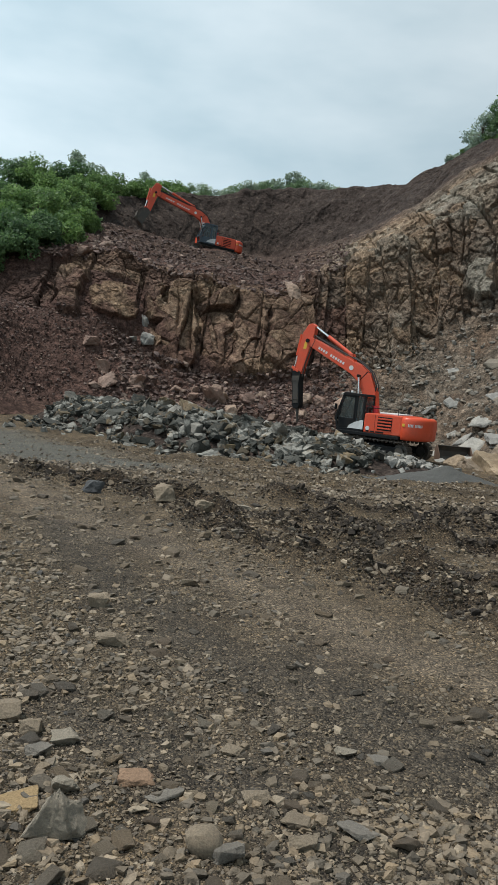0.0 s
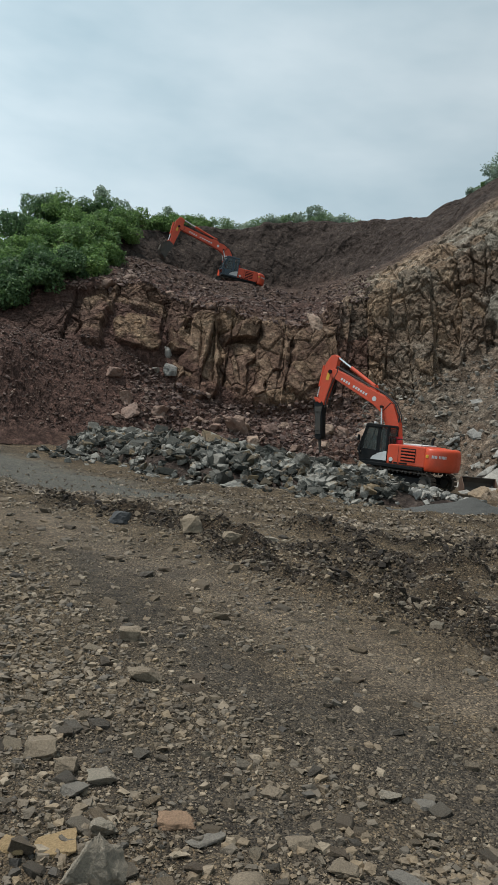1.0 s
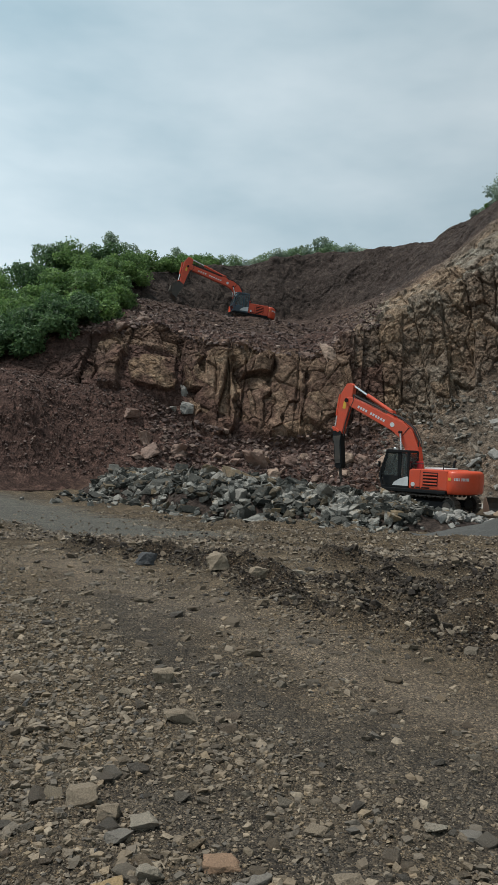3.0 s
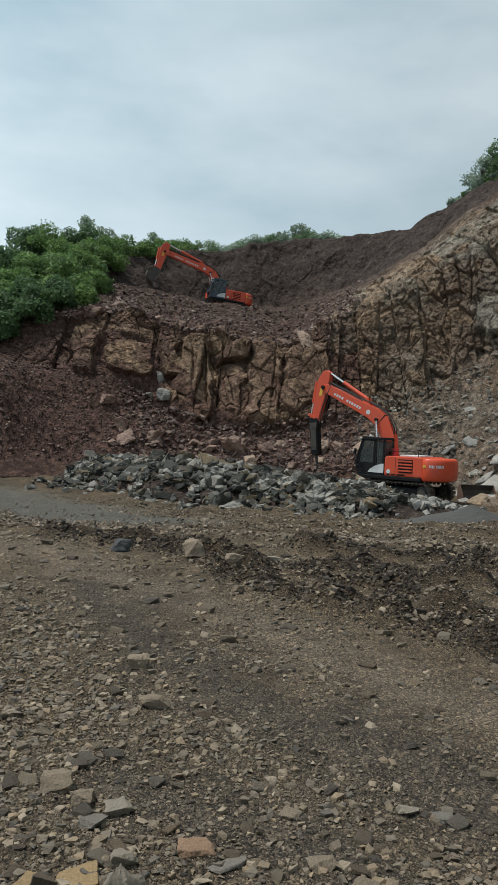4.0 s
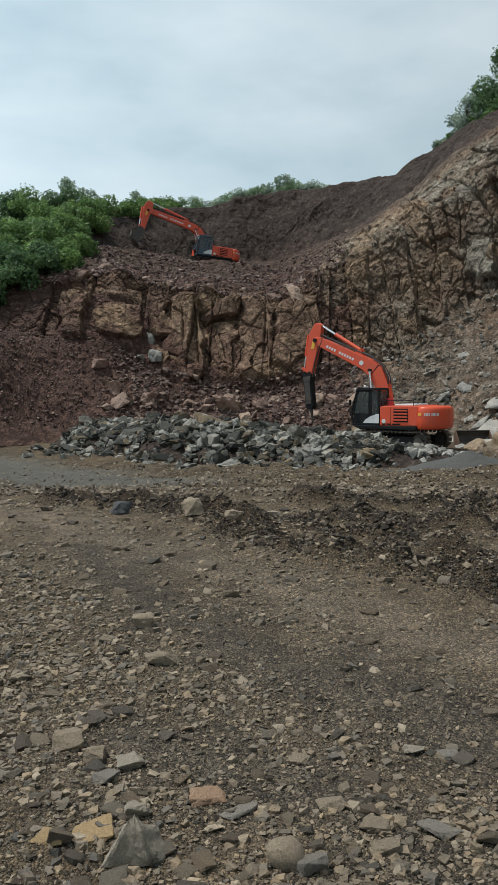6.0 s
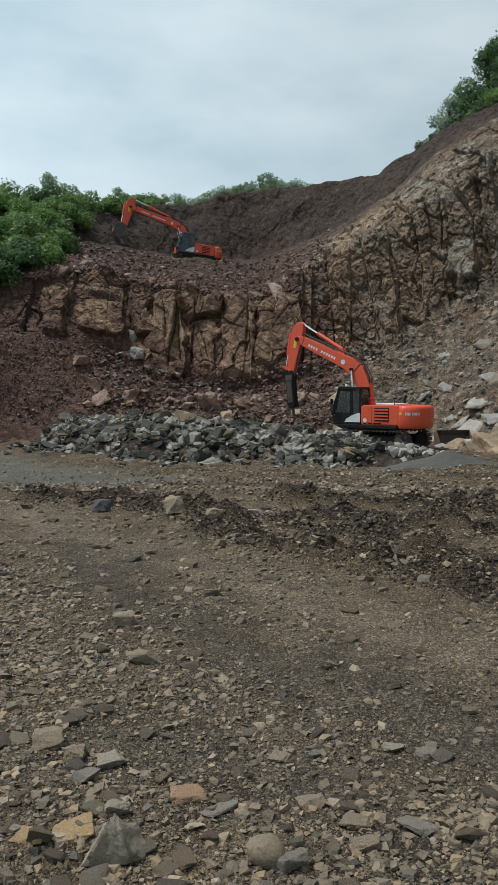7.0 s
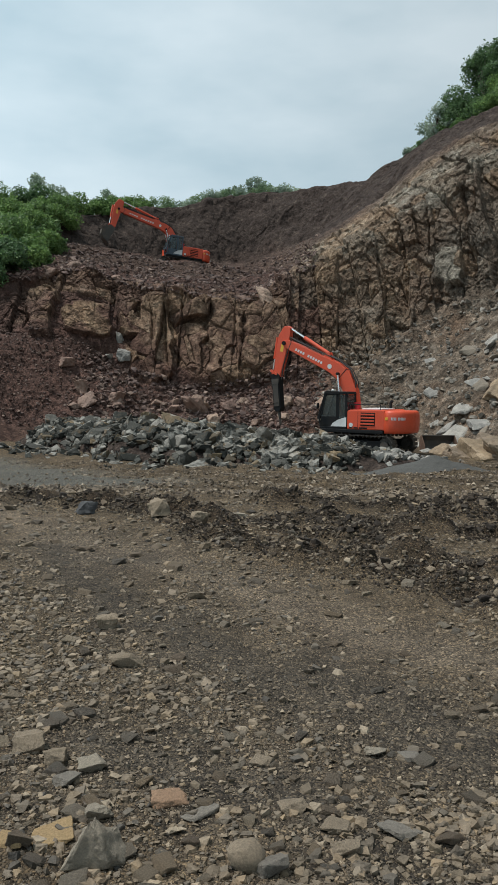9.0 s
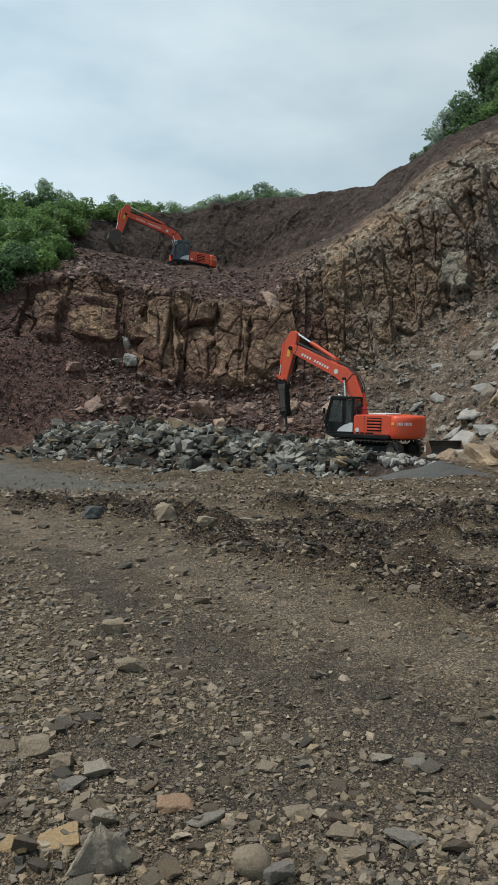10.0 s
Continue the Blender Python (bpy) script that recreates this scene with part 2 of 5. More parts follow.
M_CLIFF = cliff_material()
M_GROUND = ground_material()
M_STONE = stone_material("loose_stone", [(0.075, 0.062, 0.048), (0.22, 0.165, 0.110), (0.12, 0.100, 0.078), (0.27, 0.20, 0.128), (0.10, 0.085, 0.070), (0.24, 0.20, 0.150), (0.155, 0.112, 0.076), (0.31, 0.25, 0.175)], False, 14, 0.03, 0.9)
M_GRAVEL = stone_material("gravel", [(0.053, 0.048, 0.042), (0.194, 0.147, 0.098), (0.091, 0.079, 0.065), (0.258, 0.190, 0.117), (0.117, 0.098, 0.076), (0.176, 0.136, 0.091), (0.135, 0.110, 0.083), (0.27, 0.208, 0.142), (0.29, 0.235, 0.17)], True)
M_BLUE = basalt_material("broken_basalt", False)
M_BLUE_FAR = basalt_material("broken_basalt_chips", True)
M_REDSCREE = stone_material("red_scree", [(0.042, 0.025, 0.021), (0.105, 0.062, 0.050), (0.068, 0.041, 0.034), (0.145, 0.092, 0.073), (0.085, 0.052, 0.042), (0.26, 0.185, 0.145)], True, 2.0, 0.05)
M_TANSCREE = stone_material("tan_scree", [(0.09, 0.08, 0.068), (0.19, 0.165, 0.135), (0.13, 0.118, 0.10), (0.25, 0.215, 0.17), (0.16, 0.145, 0.125), (0.34, 0.315, 0.275)], True, 2.0, 0.05)
M_BOULDER = stone_material("weathered_boulder", [(0.17, 0.105, 0.082), (0.29, 0.19, 0.145), (0.22, 0.145, 0.112), (0.36, 0.26, 0.19)], False, 2.8, 0.08)
M_ORANGE = paint_material("orange_paint", (0.62, 0.075, 0.028), 0.38, 0.22)
M_BLACK = paint_material("black_frame_paint", (0.010, 0.011, 0.012), 0.6, 0.06, 0.0, 0.16)
M_STEEL = paint_material("track_steel", (0.075, 0.068, 0.06), 0.6, 0.6, 0.5)
M_CHROME = paint_material("chrome_rod", (0.75, 0.75, 0.74), 0.2, 0.05, 0.9)
M_WHITE = paint_material("white_panel", (0.62, 0.63, 0.62), 0.4, 0.25)
M_YELLOW = paint_material("yellow_mark", (0.70, 0.42, 0.04), 0.5, 0.2)
M_RUBBER = paint_material("hose_rubber", (0.02, 0.02, 0.02), 0.7, 0.3)
M_GREYPAINT = paint_material("grey_interior", (0.10, 0.10, 0.10), 0.8, 0.1)
M_REDLAMP = paint_material("red_cap", (0.55, 0.03, 0.04), 0.4, 0.1)
M_RUST = paint_material("rusty_steel", (0.10, 0.055, 0.035), 0.85, 0.6)
M_GLASS = glass_material()
M_LEAF = leaf_material("shrub_leaves", [(0.08, 0.145, 0.055), (0.15, 0.26, 0.085), (0.225, 0.35, 0.12), (0.12, 0.21, 0.08)])
M_LEAF_PALE = leaf_material("pale_leaves", [(0.16, 0.25, 0.14), (0.24, 0.34, 0.19), (0.20, 0.29, 0.17)])
# grey-green tones lightened: the distance haze is put into the leaf colour
M_LEAF_HAZED = leaf_material("haze_paled_leaves", [(0.28, 0.36, 0.29), (0.36, 0.44, 0.36), (0.24, 0.32, 0.25)])
M_LEAF_DARK = leaf_material("dark_leaves", [(0.058, 0.108, 0.055), (0.095, 0.172, 0.075), (0.135, 0.23, 0.095)])
M_BARK = stone_material("bark", [(0.10, 0.075, 0.055), (0.14, 0.11, 0.085)], False, 6, 0.02)


# ---- mesh helpers ----
def mesh_of(name, verts, faces, material, flat=True):
    me = bpy.data.meshes.new(name)
    me.from_pydata(verts, [], faces)
    me.materials.append(material)
    if not flat:
        me.polygons.foreach_set("use_smooth", [True] * len(me.polygons))
    me.update()
    return me


def part(name, bm, material, parent, label=""):
    me = bpy.data.meshes.new(name)
    bmesh.ops.recalc_face_normals(bm, faces=bm.faces[:])
    bm.to_mesh(me)
    bm.free()
    me.materials.append(material)
    ob = new(name, me)
    ob.parent = parent
    return tagged(ob, label)


def grid_mesh(name, P, material, flat):
    h, w, _ = P.shape
    me = bpy.data.meshes.new(name)
    i = np.arange(h * w).reshape(h, w)
    f = np.stack([i[:-1, :-1], i[:-1, 1:], i[1:, 1:], i[1:, :-1]], -1).reshape(-1, 4)
    me.vertices.add(h * w)
    me.vertices.foreach_set("co", P.reshape(-1).astype(np.float32))
    me.loops.add(f.size)
    me.loops.foreach_set("vertex_index", f.reshape(-1).astype(np.int32))
    me.polygons.add(len(f))
    me.polygons.foreach_set("loop_start", (np.arange(len(f)) * 4).astype(np.int32))
    me.update(calc_edges=True)
    me.polygons.foreach_set("use_smooth", np.full(len(f), not flat))
    me.materials.append(material)
    me.validate()
    return me


def colour_layer(me, name, rgba):
    a = me.attributes.new(name, "FLOAT_COLOR", "POINT")
    a.data.foreach_set("color", rgba.reshape(-1).astype(np.float32))


def float_layer(me, name, v):
    a = me.attributes.new(name, "FLOAT", "POINT")
    a.data.foreach_set("value", v.reshape(-1).astype(np.float32))


def rock_shape(seed, squash=0.7, rough=0.11):
    """An angular stone about one metre across: a skewed block with broken corners."""
    rng = np.random.default_rng(seed)
    half = np.array([0.5, rng.uniform(0.30, 0.45), squash * rng.uniform(0.36, 0.52)])
    p = []
    for i in (-1, 1):
        for j in (-1, 1):
            for k in (-1, 1):
                c = half * (i, j, k)
                if rng.random() < 0.45:  # a corner knocked off
                    for axis in range(3):
                        d = c.copy()
                        d[axis] *= rng.uniform(-0.1, 0.6)
                        p.append(d)
                else:
                    p.append(c)
    p = np.array(p) + rng.normal(0, rough, (len(p), 3)) * np.array([1, 1, squash])
    p[:, 0] += p[:, 2] * rng.normal(0, 0.35)
    p[:, 1] += p[:, 2] * rng.normal(0, 0.35)
    bm = bmesh.new()
    for c in p:
        bm.verts.new(c)
    out = bmesh.ops.convex_hull(bm, input=bm.verts[:])
    junk = [g for g in out["geom_interior"] if isinstance(g, bmesh.types.BMVert)]
    bmesh.ops.delete(bm, geom=junk, context="VERTS")
    bmesh.ops.dissolve_limit(bm, angle_limit=0.22, verts=bm.verts[:], edges=bm.edges[:])
    bmesh.ops.triangulate(bm, faces=bm.faces[:])
    bm.verts.ensure_lookup_table()
    v = np.array([x.co[:] for x in bm.verts])
    f = np.array([[x.index for x in q.verts] for q in bm.faces])
    bm.free()
    return v, f


def big_rock_mesh(name, seed, material, squash=0.7, rough=0.11, bevel=0.02, cuts=0, ragged=0.05):
    """A larger stone with chipped edges; cuts adds broken relief to its faces."""
    v, f = rock_shape(seed, squash, rough)
    bm = bmesh.new()
    vs = [bm.verts.new(c) for c in v]
    for q in f:
        bm.faces.new([vs[i] for i in q])
    bmesh.ops.dissolve_limit(bm, angle_limit=0.12, verts=bm.verts[:], edges=bm.edges[:])
    bmesh.ops.bevel(bm, geom=bm.edges[:], offset=bevel, segments=1, affect="EDGES", profile=0.6)
    bmesh.ops.triangulate(bm, faces=bm.faces[:])
    for _ in range(cuts):
        long = [e for e in bm.edges if e.calc_length() > 0.09]
        bmesh.ops.subdivide_edges(bm, edges=long, cuts=1, use_grid_fill=False)
        bmesh.ops.triangulate(bm, faces=bm.faces[:])
    o = Vector((seed * 1.7, 0, 0))
    for x in bm.verts:
        k = noise.noise(x.co * 3.1 + o) + (0.55 * noise.noise(x.co * 7.3 + o) + 0.3 * noise.noise(x.co * 15 + o) if cuts else 0)
        x.co *= 1 + ragged * k
    bmesh.ops.recalc_face_normals(bm, faces=bm.faces[:])
    me = bpy.data.meshes.new(name)
    bm.to_mesh(me)
    bm.free()
    me.materials.append(material)
    return me


ROCKS = [rock_shape(s, 0.55 + 0.02 * s, 0.10) for s in range(18)]


def chip_shape(seed):
    """A small shard of few faces."""
    rng = np.random.default_rng(seed)
    p = np.array([(0.5, 0, 0), (-0.45, 0.1, 0), (0.05, 0.4, 0), (-0.05, -0.4, 0), (0.15, 0.1, 0.27), (-0.15, -0.08, 0.24)]) + rng.normal(0, 0.09, (6, 3))
    bm = bmesh.new()
    for c in p:
        bm.verts.new(c)
    bmesh.ops.convex_hull(bm, input=bm.verts[:])
    bmesh.ops.triangulate(bm, faces=bm.faces[:])
    bmesh.ops.delete(bm, geom=[v for v in bm.verts if not v.link_faces], context="VERTS")
    bm.verts.index_update()
    v = np.array([x.co[:] for x in bm.verts])
    f = np.array([[x.index for x in q.verts] for q in bm.faces])
    bm.free()
    return v, f


CHIPS = [chip_shape(900 + s) for s in range(18)]


def turns(rng, n, lean=0.5):
    """n random rotations: any turn about z, and a lean."""
    az, ti, ax = rng.uniform(0, 6.283, n), rng.normal(0, lean, n), rng.uniform(0, 6.283, n)
    R = np.zeros((n, 3, 3))
    for i in range(n):
        R[i] = (Matrix.Rotation(ti[i], 3, (math.cos(ax[i]), math.sin(ax[i]), 0)) @ Matrix.Rotation(az[i], 3, "Z"))
    return R


def scatter(name, places, sizes, material, rng, lean=0.5, parent=None, sink=0.15, shapes=None):
    """Many small stones as one mesh of loose pieces."""
    n = len(places)
    R = turns(rng, n, lean)
    shapes = shapes or ROCKS
    kind = rng.integers(0, len(shapes), n)
    V, F, base = [], [], 0
    for k, (v, f) in enumerate(shapes):
        sel = np.where(kind == k)[0]
        if not len(sel):
            continue
        w = np.einsum("nij,vj->nvi", R[sel], v) * 0.66 * sizes[sel][:, None, None]
        w = w + places[sel][:, None, :]
        w[..., 2] += (sizes[sel] * (0.2 - sink))[:, None]
        F.append((f[None] + (base + np.arange(len(sel)) * len(v))[:, None, None]).reshape(-1, 3))
        V.append(w.reshape(-1, 3))
        base += len(sel) * len(v)
    V, F = np.concatenate(V), np.concatenate(F)
    me = bpy.data.meshes.new(name)
    me.vertices.add(len(V))
    me.vertices.foreach_set("co", V.reshape(-1).astype(np.float32))
    me.loops.add(F.size)
    me.loops.foreach_set("vertex_index", F.reshape(-1).astype(np.int32))
    me.polygons.add(len(F))
    me.polygons.foreach_set("loop_start", (np.arange(len(F)) * 3).astype(np.int32))
    me.update(calc_edges=True)
    me.polygons.foreach_set("use_smooth", np.zeros(len(F), bool))
    me.materials.append(material)
    ob = new(name, me)
    ob.parent = parent
    return ob


# ---- ground ----
RIDGES = [
    ([(-3.3, 11.9), (-2.1, 11.4), (-1.1, 10.8), (-0.45, 9.4), (0.0, 8.6), (0.76, 7.7), (1.43, 7.1), (2.0, 6.4), (2.7, 5.8)], 0.34, 0.24),
    ([(-0.8, 10.7), (0.14, 9.9), (0.93, 9.3), (1.67, 8.4), (2.5, 7.4)], 0.25, 0.24),
    ([(0.5, 11.9), (1.5, 11.4), (2.6, 11.0), (3.6, 10.4), (4.8, 9.8)], 0.42, 0.20),
    ([(0.9, 10.4), (1.9, 9.7), (3.0, 9.1), (4.2, 8.4)], 0.30, 0.26),
]
DARK = [([(-1.75, 8.3), (-0.97, 6.3), (-0.3, 5.0), (0.56, 4.2), (1.6, 3.5)], 0.55),
        ([(-0.6, 3.9), (0.2, 3.3), (0.8, 2.6)], 0.5)]
LANE = [(-3.4, 10.6), (-1.3, 8.3), (0.06, 6.8), (0.88, 5.6), (1.7, 4.8), (2.8, 4.0)]
ROAD = [(-16, 33), (-8.4, 25.5), (-5.2, 19.8), (-3.3, 16.7)]


def band(x, y, line):
    """Distance from a line of points in plan."""
    best = np.full(x.shape, 1e9)
    for (ax, ay), (bx, by) in zip(line, line[1:]):
        dx, dy = bx - ax, by - ay
        t = np.clip(((x - ax) * dx + (y - ay) * dy) / (dx * dx + dy * dy), 0, 1)
        best = np.minimum(best, np.hypot(x - ax - t * dx, y - ay - t * dy))
    return best


def ground_parts(x, y):
    x, y = np.asarray(x, float), np.asarray(y, float)
    p = np.stack([x, y, 0 * x], -1)
    warp = 0.25 * fbm(p * 1.3, 3, 5)
    ridge = 0 * x
    rise = 0 * x
    for line, wide, tall in RIDGES:
        d = band(x + warp, y + warp, line)
        m = np.exp(-(d / wide) ** 2)
        ridge = np.maximum(ridge, m)
        rise = rise + m * tall * (0.6 + 0.7 * fbm(p * 2.2, 3, 9))
    dark = 0 * x
    for line, wide in DARK:
        dark = np.maximum(dark, np.exp(-(band(x + warp, y + warp, line) / wide) ** 2))
    road = smooth(3.4, 1.6, band(x + warp, y + warp, ROAD) / (0.35 + 0.035 * y)) * smooth(11, 15, y)
    far = smooth(13, 17, y) * (1 - road)
    base = -1.25 * smooth(10, 30, y) + 0.10 * smooth(16, 26, y) * fbm(p * 0.35, 3, 2)
    near = smooth(40, 12, np.hypot(x, y))
    z = base + rise + 0.03 * fbm(p * 0.7, 3, 3) + near * (0.016 * fbm(p * 5, 3, 4) + ridge * 0.06 * fbm(p * 5, 3, 8, 0.55))
    z = z + far * (0.08 * fbm(p * 1.8, 3, 6, 0.55) + 0.13 * fbm(p * np.array([0.45, 2.0, 1.0]), 3, 7)) * smooth(60, 30, np.hypot(x, y))
    return z, dark, np.clip(ridge + 0.5 * far * smooth(0.05, 0.5, fbm(p * np.array([0.6, 1.9, 1.0]), 4, 12, 0.65)), 0, 1), road


def lane_of(x, y):
    """The pale, swept lane between the tracks."""
    p = np.stack([x, y, 0 * x], -1)
    return np.exp(-(band(x, y + 0.3 * fbm(p * 1.4, 3, 15), LANE) / (0.16 + 0.055 * y)) ** 2)


def ground_z(x, y):
    return ground_parts(x, y)[0]


front = np.linspace(-27, 27, 470)
theta = np.radians(np.concatenate([np.linspace(-180, -29.5, 50), front, np.linspace(29.5, 180, 50)]))
radius = np.concatenate([np.linspace(0.0005, 1.5, 7), np.geomspace(1.6, 46, 380), np.geomspace(49, 4000, 26)])
TH, RA = np.meshgrid(theta, radius)
gx, gy = RA * np.sin(TH), RA * np.cos(TH)
gz, g_dark, g_mud, g_road = ground_parts(gx, gy)
ground_mesh = grid_mesh("ground", np.stack([gx, gy, gz], -1)[:, ::-1], M_GROUND, False)
colour_layer(ground_mesh, "tracks", np.stack([g_dark, g_mud, g_road, lane_of(gx, gy)], -1)[:, ::-1])
ground = tagged(new("ground", ground_mesh), "stony brown quarry floor with dark wheel tracks and churned mud", "ground", kind="structure")

# ---- quarry wall: eleven sections, each from toe to hilltop ----
SECTION_A = np.array([-0.382, -0.274, -0.202, -0.130, -0.058, 0.0138, 0.086, 0.158, 0.230, 0.302, 0.373])
DIST = np.array([
    [40, 43, 44, 44, 44, 44, 44, 44, 43, 39, 35],
    [50, 50, 50, 50, 50, 50.5, 51, 51, 52, 51, 49],
    [54, 54, 54, 54, 54, 54.5, 57, 58, 58, 57, 54],
    [62, 64, 68, 71, 71, 72, 71, 70, 67, 63, 59],
    [66, 70, 76, 82, 83, 84, 81, 77, 72, 67, 63],
    [70, 74, 80, 86, 88, 89, 86, 82, 76, 70, 66]], float)
ROWS = np.array([
    [752, 748, 752, 756, 756, 756, 758, 764, 778, 800, 830],
    [592, 612, 612, 672, 692, 684, 662, 640, 600, 562, 530],
    [535, 500, 478, 510, 520, 532, 480, 432, 372, 305, 262],
    [485, 442, 446, 466, 474, 482, 444, 385, 302, 246, 206],
    [478, 436, 440, 458, 466, 468, 428, 362, 286, 232, 190],
    [455, 400, 388, 375, 365, 347, 341, 319, 254, 213, 170]], float)
SLOPE = (784 - ROWS) / 1388.0 - 0.0667 + 0.0123 * SECTION_A
SECTION_A = np.concatenate([[-1.3, -0.8, -0.52], SECTION_A, [0.5, 0.7, 1.2]])
DIST = np.concatenate([DIST[:, :1] * 0.55, DIST[:, :1] * 0.75, DIST[:, :1] * 0.92, DIST, DIST[:, -1:] * 0.9, DIST[:, -1:] * 0.75, DIST[:, -1:] * 0.55], 1)
SLOPE = np.concatenate([SLOPE[:, :1] * 1.5, SLOPE[:, :1] * 1.2, SLOPE[:, :1], SLOPE, SLOPE[:, -1:] * 1.1, SLOPE[:, -1:] * 1.3, SLOPE[:, -1:] * 1.8], 1)
HEIGHT = 1.66 + DIST * SLOPE
HEIGHT[0] = np.minimum(HEIGHT[0], -1.3)
DIST = np.concatenate([DIST, DIST[-1:] + 30, DIST[-1:] + 160], 0)
HEIGHT = np.concatenate([HEIGHT, HEIGHT[-1:] - 0.5, HEIGHT[-1:] - 8], 0)


def glide(x, xs, ys):
    """A smooth curve through the sections."""
    m = np.gradient(ys, xs)
    i = np.clip(np.searchsorted(xs, x) - 1, 0, len(xs) - 2)
    h = xs[i + 1] - xs[i]
    t = (x - xs[i]) / h
    return (2 * t ** 3 - 3 * t ** 2 + 1) * ys[i] + (t ** 3 - 2 * t ** 2 + t) * h * m[i] + (3 * t ** 2 - 2 * t ** 3) * ys[i + 1] + (t ** 3 - t ** 2) * h * m[i + 1]


wall_a = np.concatenate([np.linspace(-1.3, -0.46, 40), np.linspace(-0.455, 0.44, 720), np.linspace(0.445, 1.2, 40)])
steps = [70, 150, 110, 30, 70, 14, 6]
seg = np.concatenate([k + np.arange(n) / n for k, n in enumerate(steps)] + [[7.0]])
node_d = np.stack([glide(wall_a, SECTION_A, r) for r in DIST])
node_z = np.stack([glide(wall_a, SECTION_A, r) for r in HEIGHT])
lo = np.minimum(seg.astype(int), 6)
fr = (seg - lo)[:, None]
wd = node_d[lo] * (1 - fr) + node_d[lo + 1] * fr
wz = node_z[lo] * (1 - fr) + node_z[lo + 1] * fr
for _ in range(6):
    wd[1:-1] = (wd[:-2] + 2 * wd[1:-1] + wd[2:]) / 4
    wz[1:-1] = (wz[:-2] + 2 * wz[1:-1] + wz[2:]) / 4
WA, SEG = np.meshgrid(wall_a, seg)
W = np.stack([WA * wd, wd, wz], -1)


def normals(P):
    n = np.cross(np.gradient(P, axis=1), np.gradient(P, axis=0))
    return n / np.maximum(np.linalg.norm(n, axis=-1, keepdims=True), 1e-9)


N = normals(W)
right = smooth(0.04, 0.11, WA)
jag = 0.14 * fbm(W * 0.25, 3, 31)
face = smooth(0.95, 1.08, SEG + jag) * smooth(2.15, 1.92, SEG + jag)
upper = smooth(1.9, 2.1, SEG) * smooth(3.3, 2.8, SEG + jag) * right
rock = np.clip(face + upper, 0, 1) * (0.45 + 0.55 * smooth(-0.33, -0.24, WA))
drape = smooth(0.0, 0.35, fbm(W * 0.19 + 4, 3, 35) + 0.25 * smooth(-0.10, -0.24, WA) - 0.45 * smooth(-0.1, 0.0, WA)) * (1 - right) * smooth(0.9, 1.1, SEG)
rock = rock * (1 - 0.85 * drape)
soil_wall = smooth(3.6 - 0.5 * right, 4.2 - 0.6 * right, SEG + jag) * smooth(5.3, 5.0, SEG)
scree = np.clip(1 - rock - soil_wall, 0, 1) * smooth(5.2, 4.8, SEG)
bend = W + 0.22 * np.stack([fbm(W * 0.35, 3, 41), fbm(W * 0.35, 3, 42), fbm(W * 0.35, 3, 43)], -1)
tilt = np.stack([bend[..., 0] + 0.25 * bend[..., 2], bend[..., 1], bend[..., 2] - 0.1 * bend[..., 0]], -1)
straight = W + 0.10 * np.stack([fbm(W * 0.5, 3, 41), 0 * WA, fbm(W * 0.5, 3, 43)], -1)
r1, d1, e1 = [np.where(right[..., None] > 0.5 if v.ndim == 3 else right > 0.5, v, u) for v, u in zip(
    cells(straight * np.array([0.50, 0.0, 0.07]) + 5, 100), cells(straight * np.array([0.42, 0.0, 0.022]) + 2, 150))]
r2, d2, e2 = cells(tilt * np.array([0.75, 0.75, 0.42]) + 7, 200)
r3, d3, e3 = cells(tilt * np.array([2.1, 2.1, 1.7]) + 3, 300)
tip1 = ((r1 - 0.5) * d1).sum(-1)
tip2 = ((r2 - 0.5) * d2).sum(-1)
tip3 = ((r3 - 0.5) * d3).sum(-1)
r4, d4, _ = cells(tilt * np.array([4.6, 4.6, 3.4]) + 11, 400)
tip4 = ((r4 - 0.5) * d4).sum(-1)
push = rock * ((1.5 - 0.4 * right) * (r1[..., 0] - 0.5) + 0.05 * (r4[..., 0] - 0.5) + 0.13 * tip4 + 0.6 * tip1 + (0.3 + 0.25 * right) * (r2[..., 0] - 0.5) + (0.3 + 0.25 * right) * tip2 + (0.06 + 0.1 * right) * (r3[..., 0] - 0.5) + (0.12 + 0.2 * right) * tip3
               - 0.55 * smooth(-0.35, 0.35, fbm(W * 0.4, 2, 54)) * np.exp(-(e1 / 0.024) ** 2) - 0.24 * np.exp(-(e2 / 0.03) ** 2) - 0.09 * np.exp(-(e3 / 0.05) ** 2)
               + (0.08 + 0.05 * right) * fbm(W * 0.9, 4, 52, 0.6) - 0.08 * np.abs(fbm(W * 1.7, 3, 53)))
push += rock * 0.8 * fbm(W * 0.16, 3, 51)
# blocks that stand proud of the face: bearing, height, half width, half height, depth, ochre
OUTCROPS = [(-0.245, 6.3, 0.9, 2.0, 1.1, 1.0), (-0.189, 6.2, 1.3, 1.2, 0.5, 1.0), (-0.136, 6.3, 0.6, 1.1, 0.9, 0.95), (-0.108, 4.9, 1.1, 3.2, 1.0, 0.55),
            (-0.055, 6.9, 1.0, 0.8, 1.4, 0.75), (-0.063, 4.5, 0.9, 1.7, 0.8, 0.45), (-0.015, 4.9, 1.2, 2.8, 0.9, 0.35), (0.033, 5.4, 1.5, 2.4, 1.1, 0.5), (-0.115, 2.5, 0.9, 0.9, 0.9, 0.85), (0.266, 10.3, 1.05, 1.3, 1.1, 0.0)]
proud, gold = 0 * WA, 0 * WA
